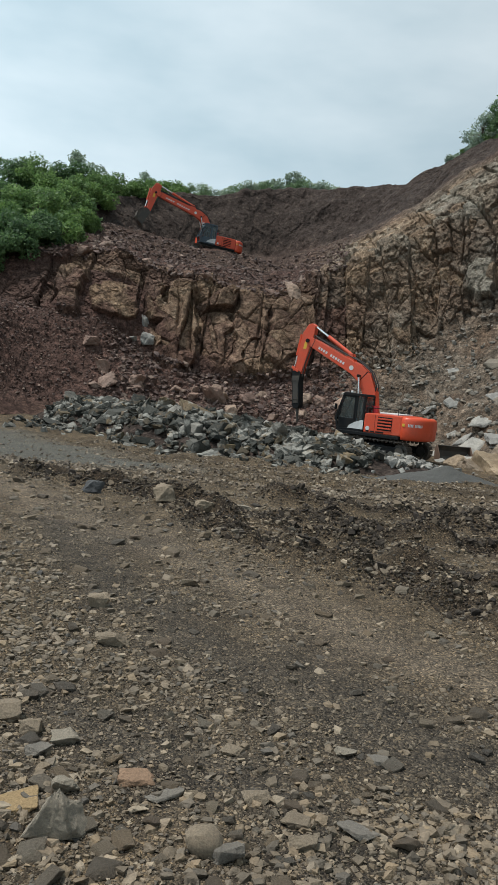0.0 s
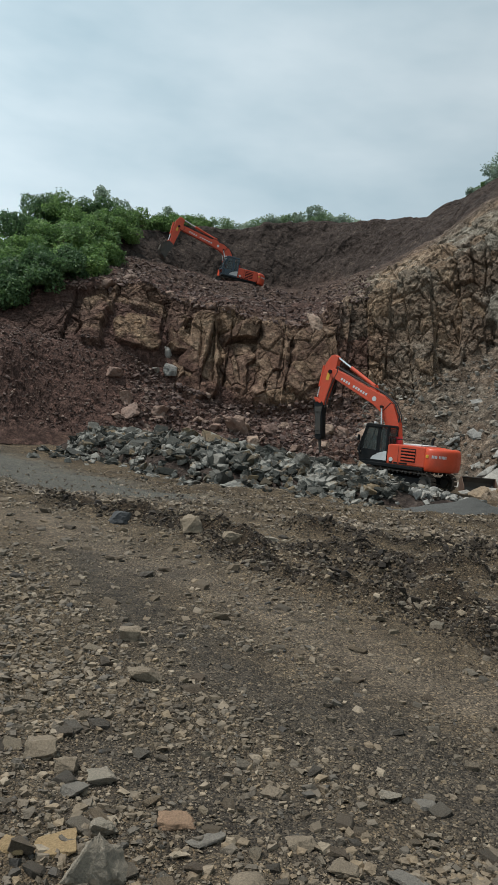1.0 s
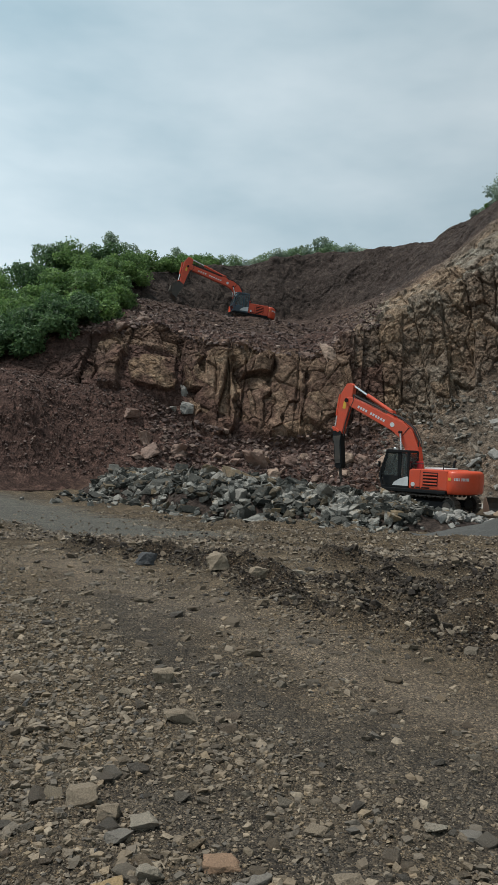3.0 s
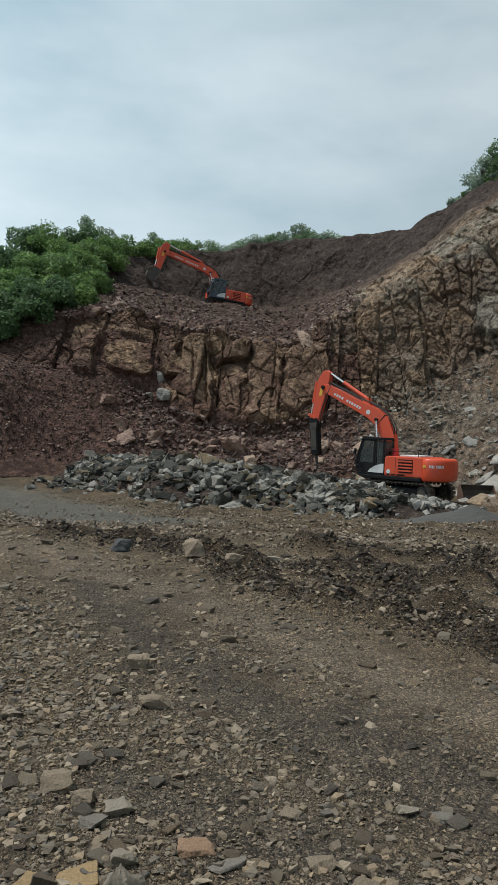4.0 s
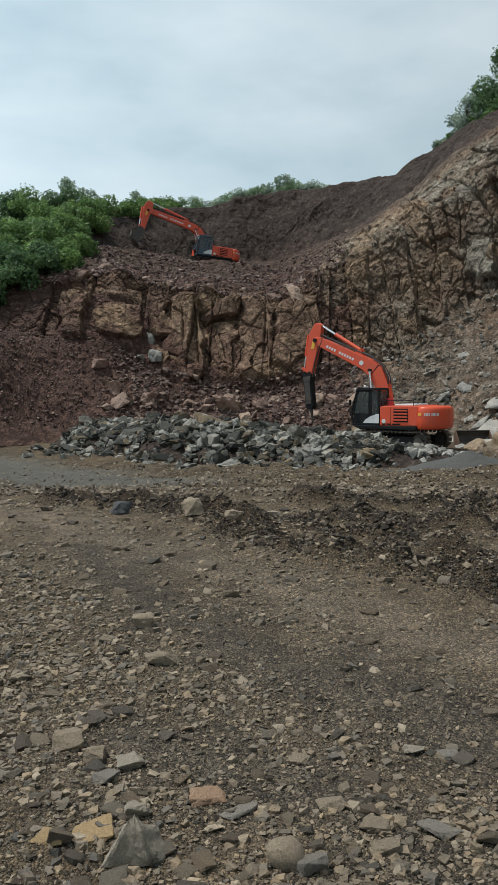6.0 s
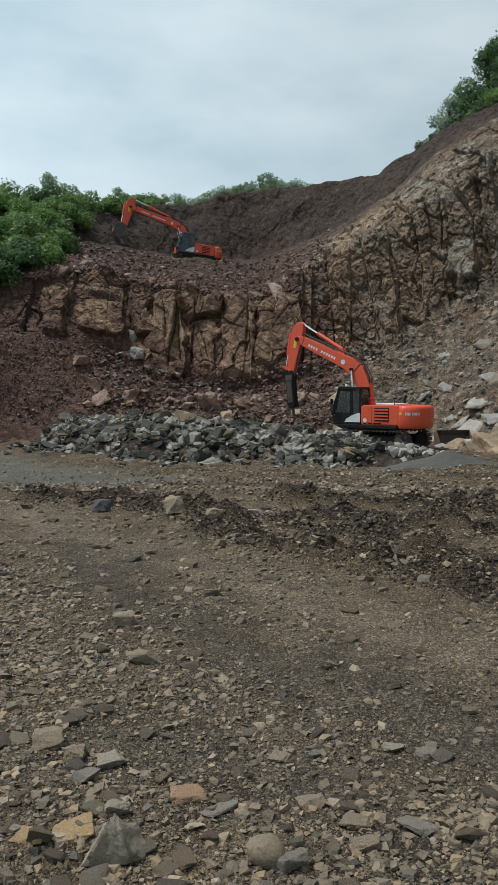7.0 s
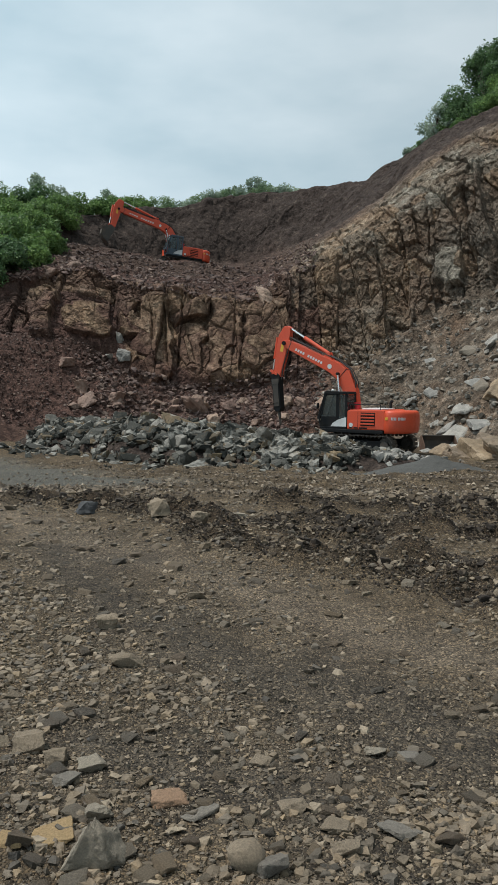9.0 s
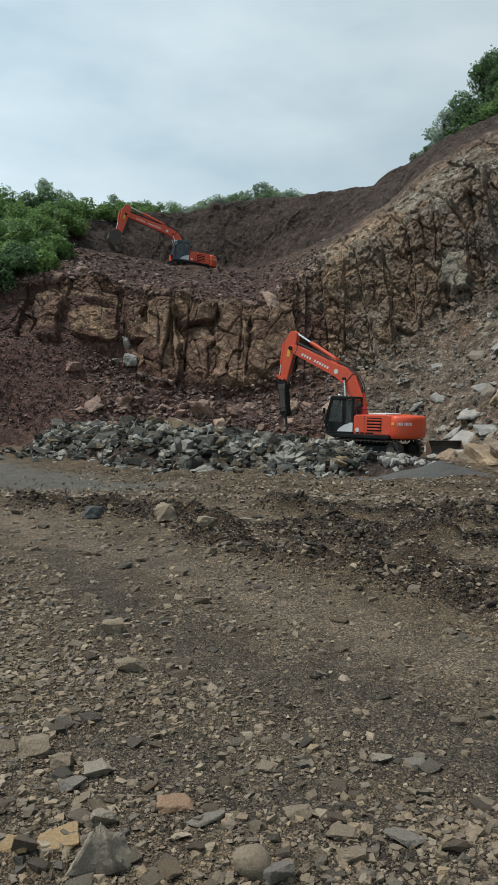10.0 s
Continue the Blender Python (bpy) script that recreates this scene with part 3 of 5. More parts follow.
for a, z, hw, hh, deep, tint in OUTCROPS:
    u = np.abs(W[..., 0] - a * W[..., 1] + 0.45 * fbm(W * 0.7 + z, 3, 57)) / hw
    v = np.abs(W[..., 2] - z + 0.45 * fbm(W * 0.7 + z + 9, 3, 58)) / hh
    m = smooth(1.12, 0.92, np.maximum(u, v) + 0.15 * (u + v - 1)) * smooth(0.6, 1.0, SEG) * smooth(2.4, 2.1, SEG)
    proud = np.maximum(proud, m * deep)
    gold = np.maximum(gold, m * tint)
boss = m  # the last one is bare pale rock
lump = smooth(0.02, 0.2, proud)
push = push * (1 - 0.55 * lump) + proud * 0.62 + lump * (0.18 * fbm(W * 0.8, 3, 59) + 0.25 * tip2)
push += soil_wall * (0.5 * fbm(W * np.array([0.3, 0.3, 0.2]), 4, 61) + 0.12 * (r2[..., 1] - 0.5) + 0.07 * (r3[..., 0] - 0.5) + 0.04 * (r4[..., 0] - 0.5) + 0.10 * fbm(W * np.array([1.1, 1.1, 0.5]), 3, 62))
push += scree * (0.55 * fbm(W * 0.22, 3, 71) + 0.10 * (r3[..., 0] - 0.5) + 0.09 * tip3 + 0.05 * (r4[..., 0] - 0.5) + 0.08 * tip4 + 0.03 * fbm(W * 3, 2, 72)) * smooth(0.0, 0.25, SEG)
push += smooth(5.0, 5.3, SEG) * 0.6 * fbm(W * 0.2, 3, 81)
push *= 1 - 0.45 * upper * smooth(2.1, 2.4, SEG)
W2 = W + N * push[..., None] * np.array([1, 1, 0.8])
# a heap of red tipped soil in front of the foot
pile = np.exp(-(((W2[..., 0] + 17.5) / 5.0) ** 2 + ((W2[..., 1] - 45.5) / 3.6) ** 2))
W2[..., 2] += 2.0 * pile * (1 - rock) * smooth(0.02, 0.5, SEG)
grey = np.clip(right + 0.15, 0, 1) * (1 - soil_wall)
grey = np.where(SEG < 1.6, np.maximum(smooth(0.09, 0.16, WA + 0.05 * jag), 0), grey)
ochre = rock * ((0.25 + 0.15 * right) * smooth(0.30, 0.70, r1[..., 2] + 0.15 * fbm(W * 0.8, 2, 91)) + 0.5 * smooth(0.62, 0.72, r2[..., 2] * 0.6 + r1[..., 2] * 0.4 + 0.1 * fbm(W * 0.8, 2, 91))) * smooth(-0.30, -0.24, WA) * smooth(0.36, 0.1, WA)
ochre = np.maximum(ochre * (0.6 + 0.3 * right), gold * np.clip(0.36 + 1.1 * fbm(W * 0.6, 4, 92), 0.0, 0.95))
ochre = np.maximum(ochre, 0.7 * rock * smooth(0.86, 0.92, r2[..., 1]) * smooth(-0.3, -0.2, WA))
pale = smooth(1.75, 2.2, SEG + jag) * smooth(3.1, 2.6, SEG) * right
soil = np.clip(soil_wall + 0.55 * (1 - right) * scree * smooth(1.9, 2.3, SEG) + smooth(5.0, 5.2, SEG) + 0.5 * smooth(-0.2, -0.3, WA), 0, 1)
earth = np.clip((1 - rock) * (1 - right) * smooth(0.02, 0.2, SEG) * smooth(2.7, 2.3, SEG) + 0.75 * drape, 0, 1) * (1 - soil_wall) * (1 - 0.85 * lump)
earth = np.maximum(earth, 0.7 * smooth(-0.25, -0.31, WA + 0.02 * jag) * smooth(3.2, 2.6, SEG))
wall_mesh = grid_mesh("quarry_wall", W2, M_CLIFF, True)
float_layer(wall_mesh, "earth", earth)
colour_layer(wall_mesh, "strata", np.stack([soil, np.clip(ochre, 0, 1), np.clip(grey, 0, 1), np.maximum(0.9 * pale * smooth(-0.5, 0.2, fbm(W * 0.5, 3, 95)), 0.8 * boss)], -1))
float_layer(wall_mesh, "rubble", np.clip(scree + 0.4 * soil_wall, 0, 1))
quarry_wall = tagged(new("quarry_wall", wall_mesh), "blasted red-brown and tan rock face with rubble slopes and a dark soil rim", "rock face", kind="structure")


def on_wall(rng, n, s0, s1, a0, a1):
    """n random places on the wall between two steps of its section and two bearings."""
    rows = np.where((seg >= s0) & (seg <= s1))[0]
    cols = np.where((wall_a >= a0) & (wall_a <= a1))[0]
    return W2[rng.choice(rows, n), rng.choice(cols, n)] + rng.normal(0, 0.08, (n, 3)) * np.array([1, 1, 0])


rng = np.random.default_rng(5)


def sizes_of(n, small, big, power=3.0):
    return small + (big - small) * rng.random(n) ** power


n = 20000
p = on_wall(rng, n, 0.15, 1.05, -0.42, 0.13)
p = p[(p[:, 0] / p[:, 1] > -0.19) | (rng.random(n) < 0.85)]
tagged(scatter("red_scree", p, sizes_of(len(p), 0.05, 0.45, 7) * np.where(p[:, 0] / p[:, 1] > -0.19, 1.0, 0.6), M_REDSCREE, rng), "loose red-brown rubble under the rock face", "rubble", kind="stuff")
n = 16000
tagged(scatter("bench_rubble", on_wall(rng, n, 1.95, 3.9, -0.30, 0.10), sizes_of(n, 0.06, 0.5, 8), M_REDSCREE, rng), "dark red-brown rubble lying on the upper bench", "rubble", kind="stuff")
n = 5000
tagged(scatter("tan_scree", on_wall(rng, n, 0.1, 1.1, 0.10, 0.43), sizes_of(n, 0.05, 0.5, 9), M_TANSCREE, rng), "grey and tan rubble on the side slope", "rubble", kind="stuff")


# ---- heap of broken blue-grey rock ----
HEAP = [(-9.2, 41.2), (-7.3, 38.8), (-3.4, 35.2), (0.0, 32.8), (2.8, 31.6), (5.4, 31.0)]


def heap_z(x, y):
    d = band(x, y, HEAP)
    tall = np.interp(x, [-12, -10, -4, 0, 3, 5.5], [0.7, 1.15, 1.3, 1.2, 0.85, 0.5])
    wide = np.interp(x, [-12, -4, 5], [2.2, 3.2, 2.8])
    return ground_z(x, y) + tall * np.clip(1 - (d / wide) ** 2, 0, 1) ** 0.8


rock_pile = tagged(new("rock_pile"), "long low heap of broken blue-grey basalt blocks", "rock pile")
hx, hy = np.meshgrid(np.linspace(-15, 9, 120), np.linspace(27, 49, 110))
hz = heap_z(hx, hy) - 0.12 + 0.08 * fbm(np.stack([hx, hy, 0 * hx], -1) * 1.5, 3, 14) - 0.25 * (band(hx, hy, HEAP) > 3.0)
core = new("rubble_core", grid_mesh("rubble_core", np.stack([hx, hy, hz], -1), M_CLIFF, True))
colour_layer(core.data, "strata", np.stack([1 + 0 * hx, 0 * hx, 1 + 0 * hx, 0 * hx], -1))
float_layer(core.data, "rubble", 1 + 0 * hx)
float_layer(core.data, "earth", 0 * hx)
core.parent = rock_pile
rng = np.random.default_rng(11)
BLOCKS = [big_rock_mesh("rock", 40 + k, M_BLUE, 0.55 + 0.025 * k, 0.065, 0.035, 2, 0.13) for k in range(16)]


def heap_places(n, spread):
    t = rng.random(n) * (len(HEAP) - 1)
    line = np.array(HEAP)
    i = t.astype(int)
    p = line[i] + (line[i + 1] - line[i]) * (t - i)[:, None]
    off = rng.normal(0, spread, n)
    return p[:, 0] + off * 0.55 + rng.normal(0, 0.3, n), p[:, 1] + off * 0.85 + rng.normal(0, 0.3, n)


bx, by = heap_places(300, 1.4)
bz = heap_z(bx, by)
for k in range(300):
    left = np.interp(bx[k], [-10, -2, 5], [1.0, 0.95, 0.65])
    s = left * (0.36 + 0.42 * rng.random() ** 1.7)
    ob = new("rock", BLOCKS[k % len(BLOCKS)])
    ob.parent = rock_pile
    ob.matrix_basis = Matrix.LocRotScale((bx[k], by[k], bz[k] + 0.12 * s), Euler((rng.normal(0, 0.45), rng.normal(0, 0.45), rng.uniform(0, 6.28))), (s * rng.uniform(0.85, 1.3), s * rng.uniform(0.8, 1.1), s * rng.uniform(0.7, 1.05)))
bx, by = heap_places(4200, 2.0)
kx, ky = rng.normal(4.6, 1.6, 900), rng.normal(32.4, 1.3, 900)
M_PALECHIP = stone_material("pale_broken_rock", [(0.16, 0.155, 0.14), (0.30, 0.29, 0.265), (0.09, 0.088, 0.08), (0.36, 0.34, 0.31), (0.22, 0.19, 0.155)], True, 3.0, 0.05, 0.85)
tagged(scatter("pale_rubble", np.stack([kx, ky, heap_z(kx, ky)], -1), sizes_of(900, 0.16, 0.55, 1.8), M_PALECHIP, rng, 0.5, rock_pile), "pale freshly broken rubble", kind="stuff")
tagged(scatter("rock_rubble", np.stack([bx, by, heap_z(bx, by)], -1), sizes_of(4200, 0.16, 0.62, 1.8), M_BLUE_FAR, rng, 0.6, rock_pile), kind="stuff")

# large boulders behind the heap and at the foot of the side slope
BOULDERS = [(-2.3, 44.0, 1.35), (-0.6, 44.6, 0.8), (-1.4, 43.2, 0.9), (2.6, 44.4, 1.05), (3.6, 44.0, 0.7), (-3.6, 43.8, 1.0), (-5.0, 43.6, 0.7), (4.9, 43.8, 1.2),
            (1.0, 43.0, 0.6), (-7.4, 43.4, 0.6), (6.0, 44.5, 0.9), (-9.2, 44.2, 0.5)]
BOULDER_MESH = [big_rock_mesh("boulder", 70 + k, M_BOULDER, 0.9, 0.06, 0.07, 3, 0.14) for k in range(6)]


def wall_z(x, y):
    """Height of the wall's foot at a place in plan."""
    j = np.argmin(np.abs(wall_a - x / y))
    col = W2[:200, j]
    return float(np.interp(y, col[:, 1], col[:, 2]))


for k, (x, y, s) in enumerate(BOULDERS):
    x, y, s = x * 1.07, y + 3.3, s * (0.9 if x > -3 else 0.55)
    ob = tagged(new("boulder", BOULDER_MESH[k % 6]), "reddish tan boulder resting on the rubble", "boulder", "boulders behind the rock pile")
    ob.matrix_basis = Matrix.LocRotScale((x, y, max(wall_z(x, y), float(ground_z(x, y))) + 0.2 * s), Euler((rng.normal(0, 0.3), rng.normal(0, 0.3), rng.uniform(0, 6))), (s, s, s))

# big pale and ochre blocks at the foot of the side slope
M_OCHRE = stone_material("ochre_rock", [(0.20, 0.15, 0.10), (0.30, 0.225, 0.145), (0.16, 0.125, 0.095)], False, 2.6, 0.10)
M_SLAB = stone_material("dull_tan_rock", [(0.17, 0.145, 0.115), (0.25, 0.215, 0.17), (0.21, 0.175, 0.14)], False, 2.0, 0.08, 0.9)
M_PALE = stone_material("fresh_pale_rock", [(0.31, 0.295, 0.265), (0.25, 0.242, 0.225), (0.37, 0.352, 0.315)], False, 2.6, 0.10, 0.9)
SIDE = [  # bearing, distance, size, squash, stone
    (0.285, 36.5, 1.9, 0.8, 0), (0.312, 36.0, 2.4, 0.7, 0), (0.330, 37.0, 2.6, 1.0, 0), (0.300, 38.0, 2.0, 0.9, 0), (0.345, 35.5, 2.2, 0.9, 0), (0.262, 38.0, 1.3, 0.7, 0),
    (0.276, 41.5, 2.6, 0.9, 1), (0.290, 43.0, 2.8, 0.5, 1), (0.268, 40.0, 1.7, 0.8, 1), (0.310, 41.0, 2.2, 0.8, 1), (0.300, 44.5, 1.6, 0.4, 1), (0.235, 42.0, 1.0, 0.7, 1), (0.33, 42.5, 2.0, 0.7, 0),
    (0.205, 45.0, 0.9, 0.4, 1), (0.222, 46.5, 1.1, 0.4, 1), (0.25, 46.0, 1.2, 0.4, 1), (0.195, 43.5, 0.8, 0.5, 1), (0.24, 39.5, 0.9, 0.6, 1), (0.338, 46.0, 1.6, 0.5, 1), (0.32, 47.5, 1.3, 0.5, 1)]
for k, (a, y, s, q, stone) in enumerate(SIDE):
    me = big_rock_mesh("boulder", 120 + k, (M_OCHRE, M_PALE)[stone], (q, 0.42 * q)[stone], 0.10, 0.03, (4, 3)[stone], (0.15, 0.09)[stone])
    ob = tagged(new("boulder", me), ("ochre yellow block at the foot of the slope", "pale blue-grey freshly broken block on the slope")[stone], "boulder", "blocks at the side slope")
    x = a * y
    s *= (0.72, 0.55)[stone]
    ob.matrix_basis = Matrix.LocRotScale((x, y, max(wall_z(x, y), float(ground_z(x, y))) - 0.02 * s), Euler((rng.normal(0.2, 0.2), rng.normal(-0.45, 0.2) if stone else rng.normal(0, 0.25), rng.normal(0, 0.6))), (s, s, s))

SLAB_MESH = [big_rock_mesh("boulder", 160 + k, M_PALE if k % 2 else M_SLAB, 0.35, 0.10, 0.025, 2, 0.09) for k in range(6)]
for k in range(28):
    a, step = rng.uniform(0.14, 0.345), rng.uniform(0.12, 1.0)
    p = W2[int(np.argmin(np.abs(seg - step))), int(np.argmin(np.abs(wall_a - a)))]
    s = 0.3 + 0.65 * rng.random() ** 2
    ob = tagged(new("boulder", SLAB_MESH[k % 6]), ("flat dull tan stone lying on the side slope", "flat pale grey stone lying on the side slope")[k % 2], "boulder", "flat stones on the side slope")
    ob.matrix_basis = Matrix.LocRotScale((p[0], p[1], p[2] + 0.03 * s), Euler((rng.normal(0.4, 0.2), rng.normal(-0.4, 0.2), rng.normal(0, 0.8))), (s, s, s))

# pale stones caught on the face
def on_face(a, z):
    j = int(np.argmin(np.abs(wall_a - a)))
    rows = np.where((seg > 0.6) & (seg < 2.1))[0]
    return W2[rows[int(np.argmin(np.abs(W2[rows, j, 2] - z)))], j]


for k, (a, z, wide, tall) in enumerate([(-0.149, 4.75, 0.42, 1.0), (-0.144, 3.75, 0.8, 0.85), (-0.163, 3.65, 0.4, 0.5)]):
    p = on_face(a, z)
    me = big_rock_mesh("boulder", 180 + k, M_PALE, 0.9, 0.09, 0.05, 3, 0.14)
    ob = tagged(new("boulder", me), "pale stone wedged in the rock face", "boulder", "stones caught on the rock face")
    ob.matrix_basis = Matrix.LocRotScale((p[0], p[1] - 0.05, p[2]), Euler((0.15, rng.normal(0, 0.15), rng.normal(0, 0.4))), (wide, wide, tall))

# weathered blocks along the upper edge of the face and on the red rubble
for k in range(34):
    a, step = rng.uniform(-0.25, 0.09), (rng.uniform(1.9, 2.2) if k % 3 == 0 else rng.uniform(0.25, 0.8))
    p = W2[int(np.argmin(np.abs(seg - step))), int(np.argmin(np.abs(wall_a - a)))]
    s = 0.35 + 0.6 * rng.random() ** 2
    ob = tagged(new("boulder", BOULDER_MESH[k % 6]), "weathered reddish tan block lying on the rubble slope", "boulder", "blocks on the rubble slope")
    ob.matrix_basis = Matrix.LocRotScale((p[0], p[1], p[2] + 0.05 * s), Euler((rng.normal(0, 0.4), rng.normal(0, 0.4), rng.uniform(0, 6))), (s, s, s))

# ---- mound of fine dark gravel ----
mx, my = np.meshgrid(np.linspace(-2.6, 2.6, 70), np.linspace(-1.6, 1.6, 50))
md = np.hypot(mx / 2.3, my / 1.35) + 0.06 * fbm(np.stack([mx, my, 0 * mx], -1) * 1.4, 3, 21)
mz = 0.64 * np.clip(1 - md, -0.12, 1) + 0.02 * fbm(np.stack([mx, my, 0 * mx], -1) * 6, 2, 22)
M_FINE = stone_material("fine_gravel", [(0.072, 0.071, 0.066), (0.085, 0.084, 0.078)], False, 22, 0.03, 0.9)
mound = tagged(new("gravel_mound", grid_mesh("gravel_mound", np.stack([mx, my, mz], -1), M_FINE, False)), "low mound of fine dark grey gravel", "gravel mound")
mound.matrix_basis = pose(6.6, 26.4, float(ground_z(6.6, 26.4)) - 0.02, 0, 0, 4)


# ---- excavators (local x forward, y to the machine's left, z up) ----
def bevelled(bm, width, segments=2):
    if width:
        edges = [e for e in bm.edges if len(e.link_faces) == 2 and e.calc_face_angle(0) > 0.5]
        bmesh.ops.bevel(bm, geom=edges, offset=width, segments=segments, affect="EDGES", profile=0.6, clamp_overlap=True)
    return bm


def box(x0, x1, y0, y1, z0, z1, bevel=0.02):
    bm = bmesh.new()
    bmesh.ops.create_cube(bm, size=1, matrix=Matrix.LocRotScale(((x0 + x1) / 2, (y0 + y1) / 2, (z0 + z1) / 2), None, (x1 - x0, y1 - y0, z1 - z0)))
    return bevelled(bm, bevel)


def profile(points, y0, y1, bevel=0.02, taper=None):
    """A side outline in x and z, given thickness from y0 to y1."""
    bm = bmesh.new()
    a = [bm.verts.new((x, y0, z)) for x, z in points]
    b = [bm.verts.new((x, y1, z)) for x, z in points]
    bm.faces.new(a)
    bm.faces.new(b[::-1])
    for i in range(len(a)):
        j = (i + 1) % len(a)
        bm.faces.new((a[j], a[i], b[i], b[j]))
    bmesh.ops.recalc_face_normals(bm, faces=bm.faces[:])
    return bevelled(bm, bevel)


def plan(points, z0, z1, bevel=0.03):
    """A plan outline in x and y, given height from z0 to z1."""
    bm = bmesh.new()
    a = [bm.verts.new((x, y, z0)) for x, y in points]
    b = [bm.verts.new((x, y, z1)) for x, y in points]
    bm.faces.new(a)
    bm.faces.new(b[::-1])
    for i in range(len(a)):
        j = (i + 1) % len(a)
        bm.faces.new((a[j], a[i], b[i], b[j]))
    bmesh.ops.recalc_face_normals(bm, faces=bm.faces[:])
    return bevelled(bm, bevel)


def rod(p, q, r, sides=14, r2=None):
    p, q = Vector(p), Vector(q)
    bm = bmesh.new()
    m = Matrix.Translation((p + q) / 2) @ (q - p).to_track_quat("Z", "Y").to_matrix().to_4x4()
    bmesh.ops.create_cone(bm, cap_ends=True, segments=sides, radius1=r, radius2=r if r2 is None else r2, depth=(q - p).length, matrix=m)
    return bm


def joined(*bms):
    out = bmesh.new()
    for b in bms:
        me = bpy.data.meshes.new("tmp")
        b.to_mesh(me)
        b.free()
        out.from_mesh(me)
        bpy.data.meshes.remove(me)
    return out


def hose(points, r):
    return joined(*[rod(a, b, r, 8) for a, b in zip(points, points[1:])])


def about(points, pivot, degrees):
    c, s = math.cos(radians(degrees)), math.sin(radians(degrees))
    px, pz = pivot
    return [(px + (x - px) * c - (z - pz) * s, pz + (x - px) * s + (z - pz) * c) for x, z in points]


def track_loop(n, half, r, zc):
    """n places round a track: x, z and the slope there."""
    L = 4 * half + 2 * math.pi * r
    out = []
    for i in range(n):
        d = L * i / n
        if d < 2 * half:
            out.append((-half + d, zc - r, 0))
        elif d < 2 * half + math.pi * r:
            a = (d - 2 * half) / r
            out.append((half + r * math.sin(a), zc - r * math.cos(a), a))
        elif d < 4 * half + math.pi * r:
            out.append((half - (d - 2 * half - math.pi * r), zc + r, math.pi))
        else:
            a = (d - 4 * half - math.pi * r) / r
            out.append((-half - r * math.sin(a), zc + r * math.cos(a), math.pi + a))
    return out


def undercarriage(root):
    for side in (1, -1):
        yc = side * 1.2
        frame_ = part("track_frame", profile([(-1.75, 0.34), (1.75, 0.34), (1.95, 0.5), (1.7, 0.66), (-1.7, 0.66), (-1.95, 0.5)], yc - 0.2, yc + 0.2, 0.02), M_BLACK, root, "muddy black steel track frame")
        for k in range(7):
            part("track_roller", rod((-1.4 + k * 0.46, yc - 0.24, 0.24), (-1.4 + k * 0.46, yc + 0.24, 0.24), 0.13, 12), M_STEEL, frame_)
        sprocket = joined(rod((-1.82, yc - 0.1, 0.48), (-1.82, yc + 0.1, 0.48), 0.33, 18), rod((-1.82, yc - 0.23, 0.48), (-1.82, yc + 0.23, 0.48), 0.2, 14))
        part("drive_sprocket", sprocket, M_STEEL, frame_)
        part("idler_wheel", joined(rod((1.82, yc - 0.12, 0.46), (1.82, yc + 0.12, 0.46), 0.33, 18), rod((1.82, yc - 0.22, 0.46), (1.82, yc + 0.22, 0.46), 0.12, 12)), M_STEEL, frame_)
        belt = part("track", joined(*[rod((x, yc - 0.1, z), (x, yc + 0.1, z), 0.05, 6) for x, z, a in track_loop(46, 1.82, 0.36, 0.47)]), M_STEEL, root, "worn steel crawler track")
        first = None
        for x, z, a in track_loop(46, 1.82, 0.42, 0.47):
            if first is None:
                first = part("track_shoe", joined(box(-0.092, 0.092, -0.3, 0.3, -0.012, 0.012, 0), box(-0.03, -0.012, -0.3, 0.3, -0.045, -0.012, 0), box(0.04, 0.055, -0.3, 0.3, -0.04, -0.012, 0)), M_STEEL, belt)
                shoe = first
            else:
                shoe = new("track_shoe", first.data)
                shoe.parent = belt
            shoe.matrix_basis = Matrix.Translation((x, yc, z)) @ Matrix.Rotation(-a, 4, "Y")
    part("center_frame", joined(box(-0.9, 0.9, -1.05, 1.05, 0.42, 0.72, 0.05), rod((0, 0, 0.7), (0, 0, 0.98), 0.62, 28)), M_BLACK, root, "black cross frame and turntable")


def rounded_weight(points):
    """A cast weight over a plan outline: upright sides that draw in at the foot and roll over at the top."""
    rings = [(1.02, 0.90), (1.08, 0.955), (1.2, 0.99), (1.5, 1.0), (1.8, 0.995), (1.94, 0.975), (2.02, 0.93), (2.06, 0.86)]
    bm = bmesh.new()
    loops = [[bm.verts.new((-1.76 + (x + 1.76) * k, y * (1 if k > 0.98 else 0.5 + 0.5 * k), z)) for x, y in points] for z, k in rings]
    n = len(points)
    for a, b in zip(loops, loops[1:]):
        for i in range(n):
            j = (i + 1) % n
            bm.faces.new((a[i], a[j], b[j], b[i])).smooth = i < n - 1
    bm.faces.new(loops[0])
    bm.faces.new(loops[-1])
    return bm


